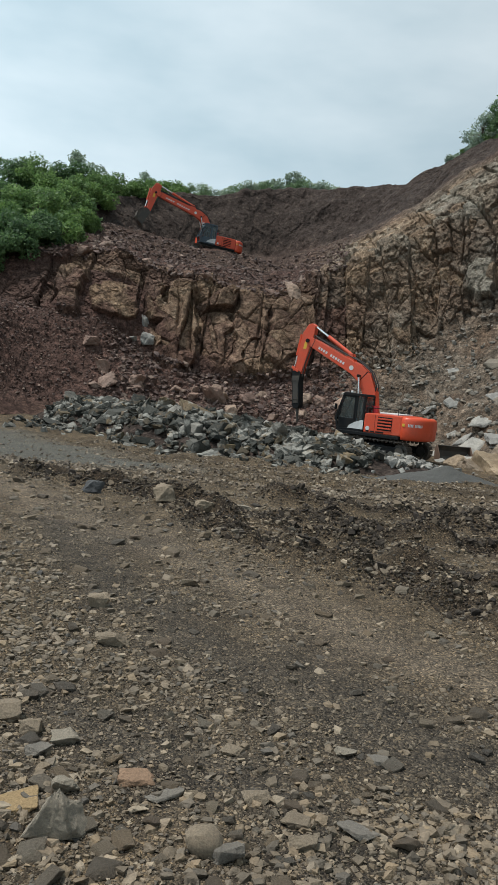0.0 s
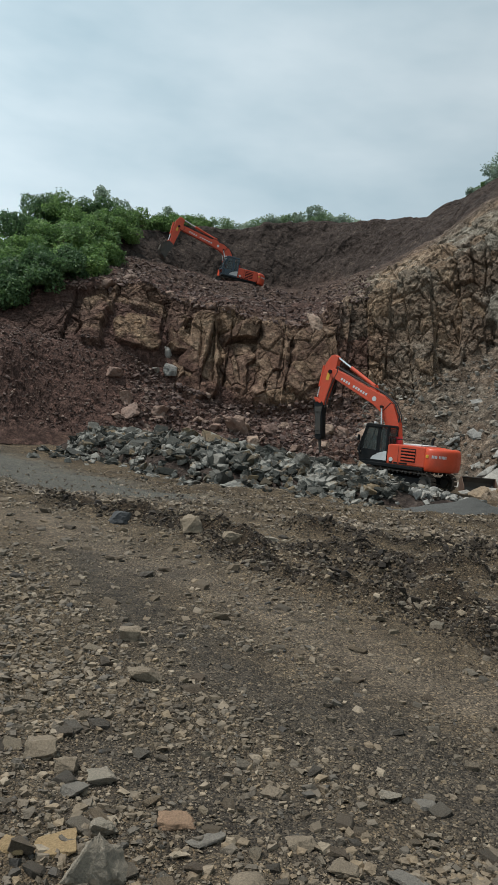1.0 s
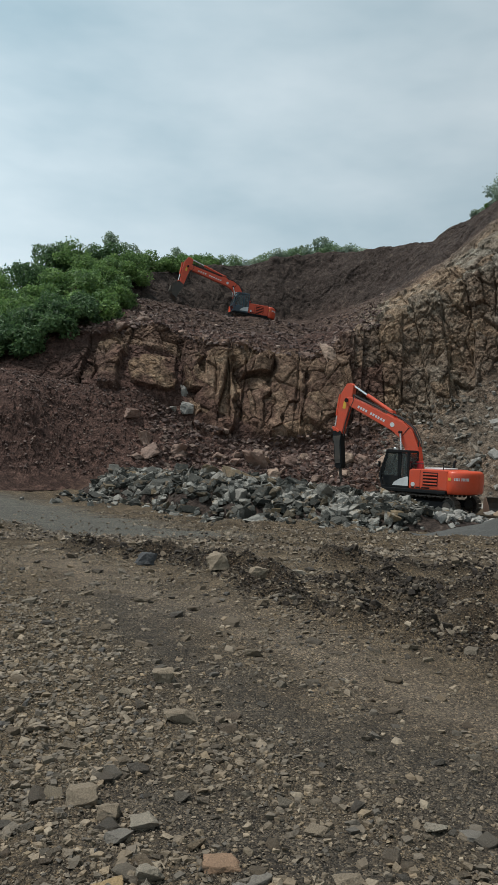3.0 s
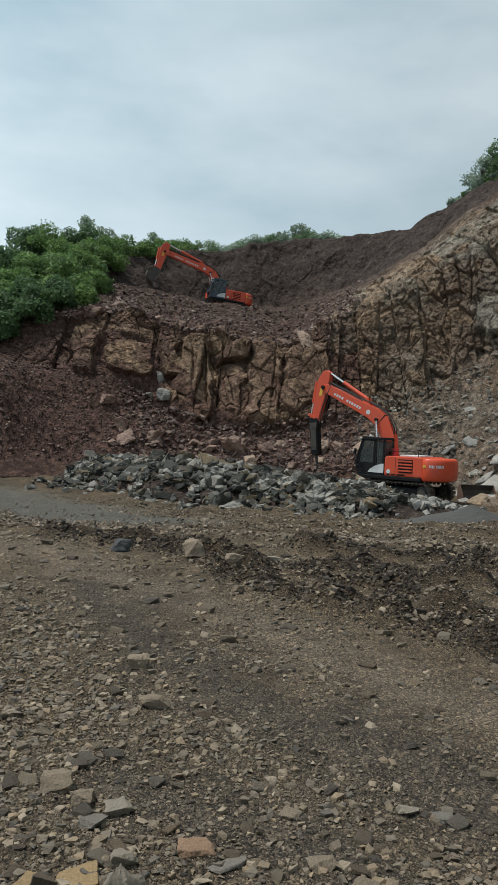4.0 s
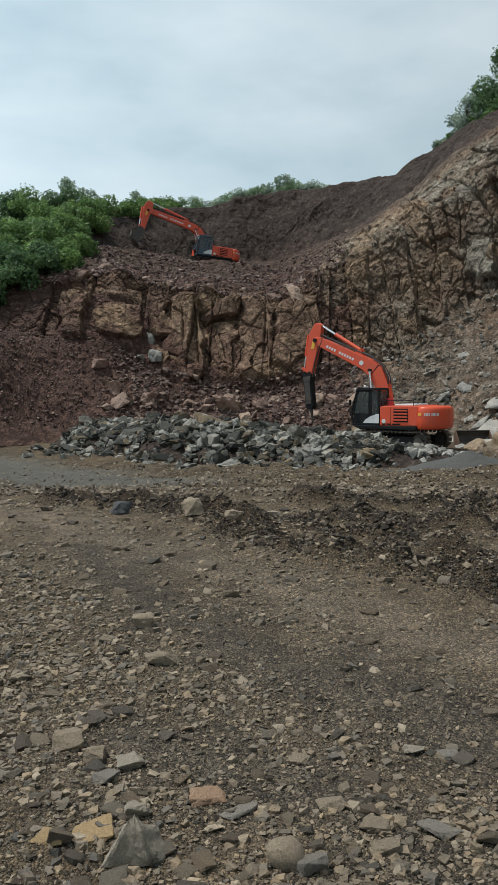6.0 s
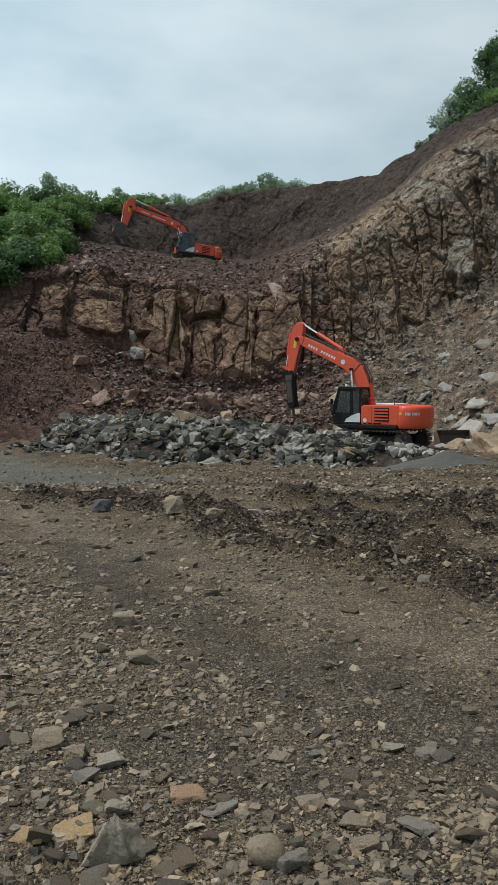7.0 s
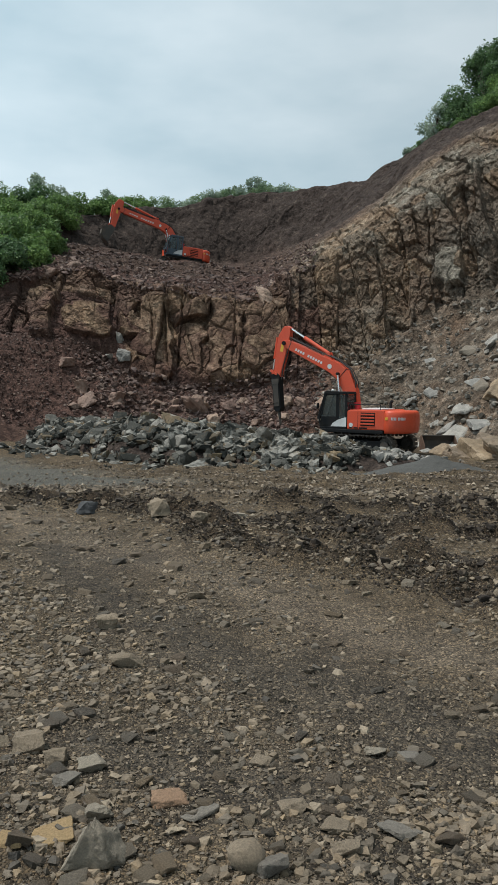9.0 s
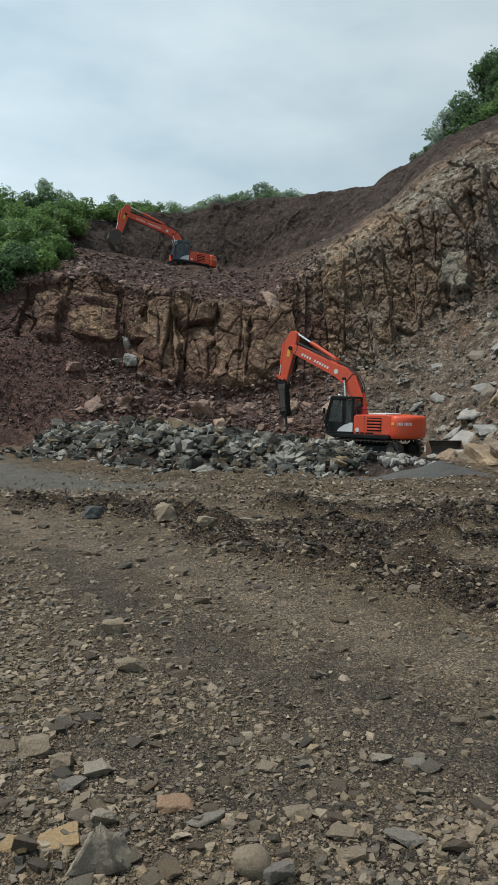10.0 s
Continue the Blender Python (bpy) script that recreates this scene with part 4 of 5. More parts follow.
def house(root, cab_paint, cab_label):
    deck = part("deck", joined(plan([(1.5, 1.3), (1.5, 0.45), (0.9, 0.4), (0.9, -0.4), (1.5, -0.45), (1.5, -1.3), (-1.6, -1.3), (-2.2, -0.9), (-2.2, 0.9), (-1.6, 1.3)], 0.98, 1.16, 0.02)), M_BLACK, root, "black steel slewing deck")
    # engine hood, side panels and right-hand tanks
    hood = part("engine_hood", profile([(-1.75, 1.16), (0.15, 1.16), (0.15, 2.02), (0.02, 2.08), (-1.6, 2.1), (-1.75, 2.06)], -1.22, 1.30, 0.05), M_ORANGE, root, "glossy orange engine hood")
    part("hood_cover", box(-1.45, -0.45, -0.55, 0.95, 2.085, 2.16, 0.03), M_WHITE, hood, "pale grey engine cover")
    grille = part("grille", box(-1.28, -0.55, 1.285, 1.312, 1.34, 1.96, 0.01), M_BLACK, hood, "black louvred side grille")
    for k in range(4):
        part("louvre", box(-1.26, -0.57, 1.305, 1.34, 1.40 + k * 0.145, 1.47 + k * 0.145, 0.01), M_ORANGE, grille)
    part("badge", rod((-0.06, 1.29, 1.37), (-0.06, 1.312, 1.37), 0.1, 18), M_WHITE, hood, "small round grey badge")
    for k, w in enumerate((0.16, 0.22, 0.42)):
        x = 0.02 - (0, 0.22, 0.5)[k]
        part("model_mark", box(x - w, x, 1.298, 1.306, 1.2, 1.27, 0), M_BLACK, hood)
    part("panel_seam", box(-0.42, -0.405, 1.296, 1.306, 1.18, 2.04, 0), M_BLACK, hood)
    tank = part("fuel_tank", box(-0.1, 1.45, -1.28, -0.5, 1.16, 1.95, 0.05), M_ORANGE, root)
    part("step_plate", box(0.9, 1.46, -1.2, -0.55, 1.952, 1.975, 0), M_BLACK, tank)
    arc = [(-1.76 - 1.0 * math.sin(t) ** 0.75, 1.34 * math.cos(t)) for t in [math.pi * k / 20 for k in range(1, 20)]]
    cw = part("counterweight", rounded_weight([(-1.76, 1.34)] + arc + [(-1.76, -1.34)]), M_ORANGE, root, "rounded orange counterweight")
    for k in range(11):
        if k == 4:
            continue
        t = 0.24 + 0.062 * k
        at = Vector((-1.76 - math.sin(t) ** 0.75, 1.34 * math.cos(t), 0))
        on = Vector((-1.76 - math.sin(t + 0.01) ** 0.75, 1.34 * math.cos(t + 0.01), 0)) - at
        bar = part("lettering_bar", box(-0.021, 0.021, -0.004, 0.006, 1.64, 1.77, 0), M_WHITE, cw)
        bar.matrix_basis = Matrix.Translation(at) @ Matrix.Rotation(math.atan2(on.y, on.x), 4, "Z")
    part("yellow_mark", box(-1.93, -1.80, 1.325, 1.346, 1.64, 1.77, 0.004), M_YELLOW, cw, "small yellow mark")
    part("rear_lamp", box(-2.70, -2.62, -0.5, -0.3, 1.3, 1.4, 0.01), M_REDLAMP, cw)
    part("exhaust_pipe", joined(rod((-1.2, -0.6, 2.1), (-1.2, -0.6, 2.42), 0.07), rod((-1.2, -0.6, 2.42), (-1.3, -0.6, 2.5), 0.07)), M_BLACK, root)
    part("air_cleaner", joined(rod((0.02, 0.5, 2.05), (0.02, 0.5, 2.34), 0.13, 16), rod((0.02, 0.5, 2.34), (0.02, 0.5, 2.42), 0.17, 16)), M_REDLAMP, root, "red intake cap")
    part("grab_rail", hose([(0.1, 1.2, 2.05), (0.1, 1.2, 2.32), (-1.5, 1.2, 2.34), (-1.5, 1.2, 2.08)], 0.018), M_BLACK, root)
    part("walkway_skirt", box(-1.7, 1.5, 1.28, 1.36, 1.0, 1.14, 0.015), M_BLACK, root)
    # cab: posts, roof, door and panes
    y0, y1 = 0.30, 1.28
    cab = part("cab", box(0.2, 1.62, y0, y1, 1.14, 1.26, 0.03), cab_paint, root, cab_label)
    part("cab_roof", profile([(0.16, 2.80), (0.22, 2.92), (1.28, 2.94), (1.42, 2.86), (1.36, 2.80)], y0 - 0.02, y1 + 0.02, 0.02), cab_paint, cab)
    for y in (y0, y1 - 0.07):
        part("front_post", profile([(1.62, 1.26), (1.74, 1.75), (1.40, 2.82), (1.32, 2.82), (1.64, 1.75), (1.54, 1.26)], y, y + 0.07, 0.008), cab_paint, cab)
        part("middle_post", profile([(0.60, 1.26), (0.69, 1.26), (0.69, 2.84), (0.60, 2.84)], y, y + 0.06, 0.008), cab_paint, cab)
        part("rear_post", profile([(0.18, 1.26), (0.28, 1.26), (0.28, 2.84), (0.18, 2.84)], y, y + 0.07, 0.008), cab_paint, cab)
    part("cross_bar", profile([(1.70, 1.60), (1.76, 1.60), (1.76, 1.72), (1.70, 1.72)], y0, y1, 0.008), cab_paint, cab)
    part("rear_panel", box(0.19, 0.24, y0 + 0.07, y1 - 0.07, 1.26, 1.9, 0.01), cab_paint, cab)
    part("side_panel", box(0.29, 0.60, y1 - 0.05, y1 - 0.01, 1.26, 1.62, 0.008), cab_paint, cab)
    part("inner_panel", box(0.69, 1.55, y0, y0 + 0.03, 1.26, 1.5, 0.005), cab_paint, cab)
    door = part("cab_door", joined(box(0.70, 1.56, y1 - 0.045, y1 - 0.01, 1.27, 1.72, 0.01), box(0.70, 0.76, y1 - 0.045, y1 - 0.005, 1.7, 2.8, 0.006),
                                   profile([(1.56, 1.7), (1.62, 1.75), (1.31, 2.8), (1.25, 2.8)], y1 - 0.045, y1 - 0.005, 0.006), box(0.7, 1.33, y1 - 0.045, y1 - 0.005, 2.74, 2.8, 0.006)), cab_paint, cab)
    part("door_handle", box(0.72, 0.84, y1 - 0.005, y1 + 0.03, 1.56, 1.60, 0.008), M_BLACK, door)
    part("door_pane", profile([(0.77, 1.73), (1.56, 1.73), (1.27, 2.73), (0.77, 2.73)], y1 - 0.035, y1 - 0.023, 0), M_GLASS, door)
    part("side_pane", profile([(0.29, 1.62), (0.59, 1.62), (0.59, 2.78), (0.29, 2.78)], y1 - 0.04, y1 - 0.028, 0), M_GLASS, cab)
    part("right_pane", profile([(0.70, 1.52), (1.60, 1.52), (1.66, 1.75), (1.34, 2.78), (0.70, 2.78)], y0 + 0.02, y0 + 0.032, 0), M_GLASS, cab)
    part("windscreen", profile([(1.69, 1.76), (1.70, 1.76), (1.375, 2.8), (1.365, 2.8)], y0 + 0.07, y1 - 0.07, 0), M_GLASS, cab)
    part("rear_pane", box(0.20, 0.212, y0 + 0.08, y1 - 0.08, 1.92, 2.78, 0), M_GLASS, cab)
    part("white_swoosh", profile([(0.20, 1.27), (1.02, 1.27), (0.92, 1.42), (0.66, 1.58), (0.30, 1.70), (0.20, 1.70)], y1 - 0.002, y1 + 0.006, 0), M_WHITE, cab, "pale grey panel stripe")
    part("seat", joined(box(0.42, 0.95, 0.5, 1.05, 1.36, 1.62, 0.06), profile([(0.40, 1.58), (0.54, 1.58), (0.46, 2.35), (0.34, 2.35)], 0.52, 1.03, 0.04)), M_GREYPAINT, cab)
    part("console", box(0.95, 1.35, 0.42, 0.52, 1.26, 1.75, 0.03), M_GREYPAINT, cab)
    mirror = part("mirror", joined(rod((1.58, 1.26, 1.9), (1.62, 1.5, 2.1), 0.014, 6), box(1.58, 1.64, 1.42, 1.58, 2.1, 2.36, 0.015)), M_BLACK, cab)
    part("work_lamp", joined(rod((1.3, 0.5, 2.98), (1.4, 0.5, 2.98), 0.06, 12), box(1.3, 1.34, 0.48, 0.52, 2.9, 2.98, 0)), M_WHITE, cab)
    part("handrail", hose([(1.5, 1.31, 1.35), (1.5, 1.36, 1.4), (1.4, 1.36, 2.1), (1.4, 1.31, 2.15)], 0.014), M_BLACK, cab)


def arm(root, lift, crowd, reach=1.0):
    """Boom, stick, rams and the tool at the stick's end; lift and crowd turn boom and stick from their usual places."""
    foot = (0.30, 1.75)
    longer = lambda x: max(0.0, x - 1.75) * (reach - 1)
    up = lambda pts: about([(x + longer(min(x, 4.36)), z + 0.49 * longer(min(x, 4.36))) for x, z in pts], foot, lift)
    outline = [(0.12, 1.62), (0.42, 1.56), (0.72, 2.2), (1.02, 3.02), (1.32, 3.52), (1.75, 3.85), (4.35, 5.12), (4.5, 5.3), (4.36, 5.48), (4.1, 5.5), (1.75, 4.52), (1.15, 4.28), (0.62, 3.86), (0.28, 3.05), (0.08, 1.85)]
    boom = part("boom", profile(up(outline), -0.2, 0.2, 0.03), M_ORANGE, root, "orange gooseneck boom")
    part("boom_seam", profile(up([(1.2, 3.55), (1.25, 3.53), (0.82, 4.02), (0.78, 3.99)]), -0.207, 0.207, 0), M_BLACK, boom)
    hinge = up([(4.36, 5.34)])[0]
    part("boom_pin", rod((hinge[0], -0.27, hinge[1]), (hinge[0], 0.27, hinge[1]), 0.10, 16), M_BLACK, boom)
    for k in range(11):
        if k == 4:
            continue
        a = up([(3.72 - k * 0.145, 4.96 - k * 0.066), (3.63 - k * 0.145, 4.92 - k * 0.066), (3.57 - k * 0.145, 5.03 - k * 0.066), (3.66 - k * 0.145, 5.07 - k * 0.066)])
        part("lettering_bar", profile(a, 0.201, 0.208, 0), M_WHITE, boom)
    b = up([(1.72, 4.14)])[0]
    part("badge", joined(rod((b[0], 0.2, b[1]), (b[0], 0.21, b[1]), 0.12, 18)), M_WHITE, boom)
    # boom rams, one on each side
    low, top = (0.95, 1.35), up([(1.22, 3.78)])[0]
    mid = (low[0] + (top[0] - low[0]) * 0.60, low[1] + (top[1] - low[1]) * 0.60)
    for y in (-0.3, 0.3):
        ram = part("boom_ram", rod((low[0], y, low[1]), (mid[0], y, mid[1]), 0.085), M_ORANGE, root)
        part("ram_rod", rod((mid[0], y, mid[1]), (top[0], y, top[1]), 0.05), M_CHROME, ram, "bright chrome rod")
    part("ram_pin", rod((top[0], -0.38, top[1]), (top[0], 0.38, top[1]), 0.07), M_BLACK, boom)
    # stick
    turn = lambda pts: about(up(pts), hinge, crowd)
    stick = part("stick", profile(turn([(4.22, 6.22), (4.02, 6.10), (4.05, 5.7), (4.22, 5.05), (4.62, 3.62), (4.82, 3.46), (4.98, 3.60), (4.90, 4.8), (4.72, 5.75), (4.42, 6.18)]), -0.16, 0.16, 0.03), M_ORANGE, root, "orange dipper stick")
    part("yellow_plate", profile(turn([(4.45, 4.9), (4.62, 4.93), (4.54, 5.3), (4.37, 5.27)]), 0.162, 0.168, 0), M_YELLOW, stick, "yellow warning plate")
    s0, s1 = up([(1.85, 4.75)])[0], turn([(4.16, 6.12)])[0]
    sm = (s0[0] + (s1[0] - s0[0]) * 0.62, s0[1] + (s1[1] - s0[1]) * 0.62)
    ram = part("stick_ram", rod((s0[0], 0, s0[1]), (sm[0], 0, sm[1]), 0.10), M_ORANGE, root)
    part("ram_rod", rod((sm[0], 0, sm[1]), (s1[0], 0, s1[1]), 0.055), M_CHROME, ram, "bright chrome rod")
    part("ram_bracket", joined(*[profile(up([(1.6, 4.42), (2.1, 4.62), (1.92, 4.84), (1.78, 4.84)]), y, y + 0.05, 0.01) for y in (-0.17, 0.12)]), M_ORANGE, boom)
    t0, t1 = turn([(4.86, 5.65)])[0], turn([(5.12, 3.95)])[0]
    tm = (t0[0] + (t1[0] - t0[0]) * 0.64, t0[1] + (t1[1] - t0[1]) * 0.64)
    ram = part("tool_ram", rod((t0[0], 0, t0[1]), (tm[0], 0, tm[1]), 0.085), M_ORANGE, root)
    part("ram_rod", rod((tm[0], 0, tm[1]), (t1[0], 0, t1[1]), 0.045), M_CHROME, ram, "bright chrome rod")
    part("tool_link", joined(*[profile(turn([(4.72, 3.78), (4.80, 3.70), (5.18, 3.90), (5.14, 4.02)]), y, y + 0.05, 0.01) for y in (-0.22, 0.17)],
                             *[profile(turn([(5.08, 4.0), (5.17, 3.98), (5.10, 3.36), (5.0, 3.38)]), y, y + 0.05, 0.01) for y in (-0.1, 0.05)]), M_ORANGE, stick)
    for y in (0.10, 0.16, -0.12):
        part("hose", hose([(x, y, z) for x, z in up([(0.35, 2.6), (0.30, 3.4), (0.62, 4.0), (1.3, 4.48), (2.4, 4.92), (3.6, 5.42), (4.0, 5.62)])], 0.028), M_RUBBER, boom)
    for y in (0.18, -0.18):
        part("hose", hose([(x, y, z) for x, z in turn([(4.0, 5.62), (3.95, 5.35), (4.12, 5.0), (4.4, 4.2), (4.5, 3.5)])], 0.03), M_RUBBER, stick)
    c = turn([(4.85, 3.52)])[0]
    return c


def hammer(root, c, lean):
    """A hydraulic breaker hanging from the stick's pin."""
    at = lambda pts: about([(c[0] + x, c[1] + z) for x, z in pts], c, lean)
    body = part("hammer_body", profile(at([(-0.24, 0.18), (-0.10, 0.30), (0.26, 0.26), (0.29, -0.05), (0.24, -0.35), (0.24, -1.50), (0.15, -1.68), (-0.11, -1.68), (-0.19, -1.50), (-0.19, -0.35), (-0.25, -0.05)]), -0.2, 0.2, 0.03), M_BLACK, root, "black dusty hydraulic breaker")
    for y in (-0.225, 0.2):
        part("cheek_plate", profile(at([(-0.2, 0.0), (0.24, 0.0), (0.18, -0.5), (0.18, -1.4), (-0.12, -1.4), (-0.12, -0.5)]), y, y + 0.025, 0.005), M_STEEL, body)
    for k in range(4):
        for z in (-0.25, -1.2):
            p = at([(-0.12 + 0.09 * k, z)])[0]
            part("bolt", rod((p[0], 0.222, p[1]), (p[0], 0.25, p[1]), 0.03, 6), M_STEEL, body)
    p, q = at([(0.03, -1.68)])[0], at([(0.03, -2.35)])[0]
    part("chisel", rod((p[0], 0, p[1]), (q[0], 0, q[1]), 0.085, 14, 0.05), M_STEEL, root, "worn steel chisel")


def bucket(root, c, lean):
    """A digging bucket hanging from the stick's pin."""
    at = lambda pts: about([(c[0] + x, c[1] + z) for x, z in pts], c, lean)
    curve = [(0.30, 0.12), (0.62, -0.18), (0.74, -0.62), (0.58, -1.02), (0.20, -1.28), (-0.30, -1.34)]
    inner = [(-0.30, -1.29), (0.17, -1.23), (0.53, -0.99), (0.68, -0.62), (0.57, -0.22), (0.27, 0.05)]
    shell = joined(profile(at(curve + inner), -0.55, 0.55, 0), *[profile(at([(-0.18, 0.1), (0.30, 0.12), (0.62, -0.18), (0.74, -0.62), (0.58, -1.02), (0.20, -1.28), (-0.30, -1.34), (-0.22, -0.5)]), y, y + 0.035, 0) for y in (-0.55, 0.515)],
                   *[profile(at([(-0.12, 0.05), (-0.12, 0.2), (0.42, 0.2), (0.5, -0.05)]), y, y + 0.05, 0.005) for y in (-0.22, 0.17)])
    b = part("bucket", shell, M_STEEL, root, "dark worn digging bucket")
    for k in range(5):
        y = -0.5 + k * 0.25
        part("bucket_tooth", profile(at([(-0.28, -1.26), (-0.52, -1.36), (-0.28, -1.39)]), y - 0.05, y + 0.05, 0.008), M_STEEL, b)


# a spare loader bucket lies at the foot of the side slope
def spare_bucket(x, y, turn):
    root = tagged(new("loader_bucket"), "dark worn steel bucket lying at the foot of the slope", "bucket")
    shell = [(-0.42, 0.0), (0.40, 0.0), (0.52, 0.22), (0.50, 0.55), (0.36, 0.80), (0.22, 0.86), (0.20, 0.82), (0.32, 0.77), (0.45, 0.54), (0.47, 0.23), (0.37, 0.05), (-0.42, 0.05)]
    side = [(-0.42, 0.0), (0.40, 0.0), (0.52, 0.22), (0.50, 0.55), (0.36, 0.80), (0.22, 0.86), (-0.30, 0.30)]
    body = part("shell", profile(shell, -0.95, 0.95, 0.01), M_STEEL, root)
    for y0 in (-0.99, 0.95):
        part("side_plate", profile(side, y0, y0 + 0.04, 0.008), M_RUST, root, "rust-brown side plate")
    part("cutting_edge", box(-0.56, -0.40, -0.97, 0.97, -0.02, 0.03, 0.006), M_RUST, root)
    for k in range(6):
        part("bucket_tooth", box(-0.70, -0.52, -0.86 + k * 0.33, -0.76 + k * 0.33, -0.02, 0.04, 0.01), M_STEEL, body)
    root.matrix_basis = Matrix.Translation((x, y, max(wall_z(x, y), float(ground_z(x, y))) - 0.03)) @ Matrix.Rotation(radians(turn), 4, "Z") @ Matrix.Scale(0.92, 4)


spare_bucket(10.35, 40.2, 98)

digger = tagged(new("excavator"), "orange crawler excavator with black cab and rock breaker, on broken rock", "excavator")
undercarriage(digger)
house(digger, M_BLACK, "black cab with tinted windows")
hammer(digger, arm(digger, 0, 0), -6)
digger.matrix_basis = pose(6.0, 38.0, -1.27, 0, 0, 145)

M_BLUECAB = paint_material("blue_grey_cab", (0.045, 0.075, 0.10), 0.45, 0.2)
digger = tagged(new("excavator"), "orange crawler excavator with blue-grey cab and bucket on upper bench", "excavator")
undercarriage(digger)
house(digger, M_BLUECAB, "blue-grey cab with pale windows")
bucket(digger, arm(digger, -12.6, 10.2, 1.37), 30)
digger.matrix_basis = Matrix.Translation((-5.6, 74.0, 12.6)) @ Matrix.Rotation(radians(200), 4, "Z") @ Matrix.Rotation(radians(-5), 4, "Y")


# ---- plants ----
def leaf_cloud(rng, lobes, count, size, hollow=0.72):
    """Small leaves spread over rounded lobes (x, y, z, rx, ry, rz): vertices and faces."""
    lobes = np.array(lobes, float)
    w = (lobes[:, 3] * lobes[:, 4] * lobes[:, 5]) ** 0.67
    k = rng.choice(len(lobes), count, p=w / w.sum())
    d = rng.normal(size=(count, 3))
    d /= np.linalg.norm(d, axis=1)[:, None]
    bump = 1 + 0.42 * fbm(d * 2.6 + k[:, None] * 5.1, 3, 33)
    r = (hollow + (1 - hollow) * rng.random(count) ** 0.5) * bump
    c = lobes[k, :3] + d * lobes[k, 3:] * r[:, None]
    nrm = d + rng.normal(0, 0.9, (count, 3)) + np.array([0, 0, 0.5])
    nrm /= np.linalg.norm(nrm, axis=1)[:, None]
    u = np.cross(nrm, rng.normal(size=(count, 3)))
    u /= np.linalg.norm(u, axis=1)[:, None]
    v = np.cross(nrm, u)
    s = size * rng.uniform(0.5, 1.3, count)[:, None]
    V = np.stack([c - u * s, c - v * s * 0.5 + nrm * s * 0.12, c + u * s, c + v * s * 0.5 + nrm * s * 0.12], 1).reshape(-1, 3)
    F = np.arange(count * 4).reshape(-1, 4)
    return V, F


def quads(name, V, F, material):
    me = bpy.data.meshes.new(name)
    me.vertices.add(len(V))
    me.vertices.foreach_set("co", V.reshape(-1).astype(np.float32))
    me.loops.add(F.size)
    me.loops.foreach_set("vertex_index", F.reshape(-1).astype(np.int32))
    me.polygons.add(len(F))
    me.polygons.foreach_set("loop_start", (np.arange(len(F)) * 4).astype(np.int32))
    me.update(calc_edges=True)
    me.polygons.foreach_set("use_smooth", np.zeros(len(F), bool))
    me.materials.append(material)
    return me


def limb(path, radii, sides=7):
    return joined(*[rod(a, b, ra, sides, rb) for a, b, ra, rb in zip(path, path[1:], radii, radii[1:])])


def woody(name, seed, height, spread, count, leaf, material, label, category, group, lobes=9, base=0.35, sparse=0.72):
    """A shrub or tree: tapered stem, limbs that end in lobes of leaves."""
    rng = np.random.default_rng(seed)
    root = tagged(new(name), label, category, group)
    stems, balls = [], []
    lean = rng.normal(0, 0.05, 2) * height
    crown = [(lean[0] * t, lean[1] * t, height * t) for t in (0, 0.25, 0.5, 0.75)]
    r0 = 0.035 * height
    part("trunk", limb(crown, [r0, r0 * 0.75, r0 * 0.5, r0 * 0.25]), M_BARK, root)
    for k in range(lobes):
        a, t = rng.uniform(0, 6.283), base + (1 - base) * (k + 0.5) / lobes
        reach = spread * (0.30 + 0.65 * math.sin(math.pi * (0.12 + 0.83 * t))) * rng.uniform(0.5, 1.0)
        c = Vector((lean[0] * t + math.cos(a) * reach, lean[1] * t + math.sin(a) * reach, height * t * 0.92))
        start = Vector((lean[0] * t * 0.6, lean[1] * t * 0.6, height * t * 0.55))
        part("limb", limb([start, start.lerp(c, 0.55) + Vector((0, 0, 0.04 * height)), c], [r0 * 0.42, r0 * 0.28, r0 * 0.1], 5), M_BARK, root)
        s = spread * rng.uniform(0.20, 0.42)
        balls.append((*c, s, s, s * rng.uniform(0.55, 0.85)))
    V, F = leaf_cloud(rng, balls, count, leaf, sparse)
    crown = new("crown", quads("crown", V, F, material))
    crown.parent = root
    return root


def lip(a, s=5.05):
    """The place on the wall at a bearing and a step of its section."""
    j = int(np.argmin(np.abs(wall_a - a)))
    i = int(np.argmin(np.abs(seg - s)))
    return Vector(W2[i, j])


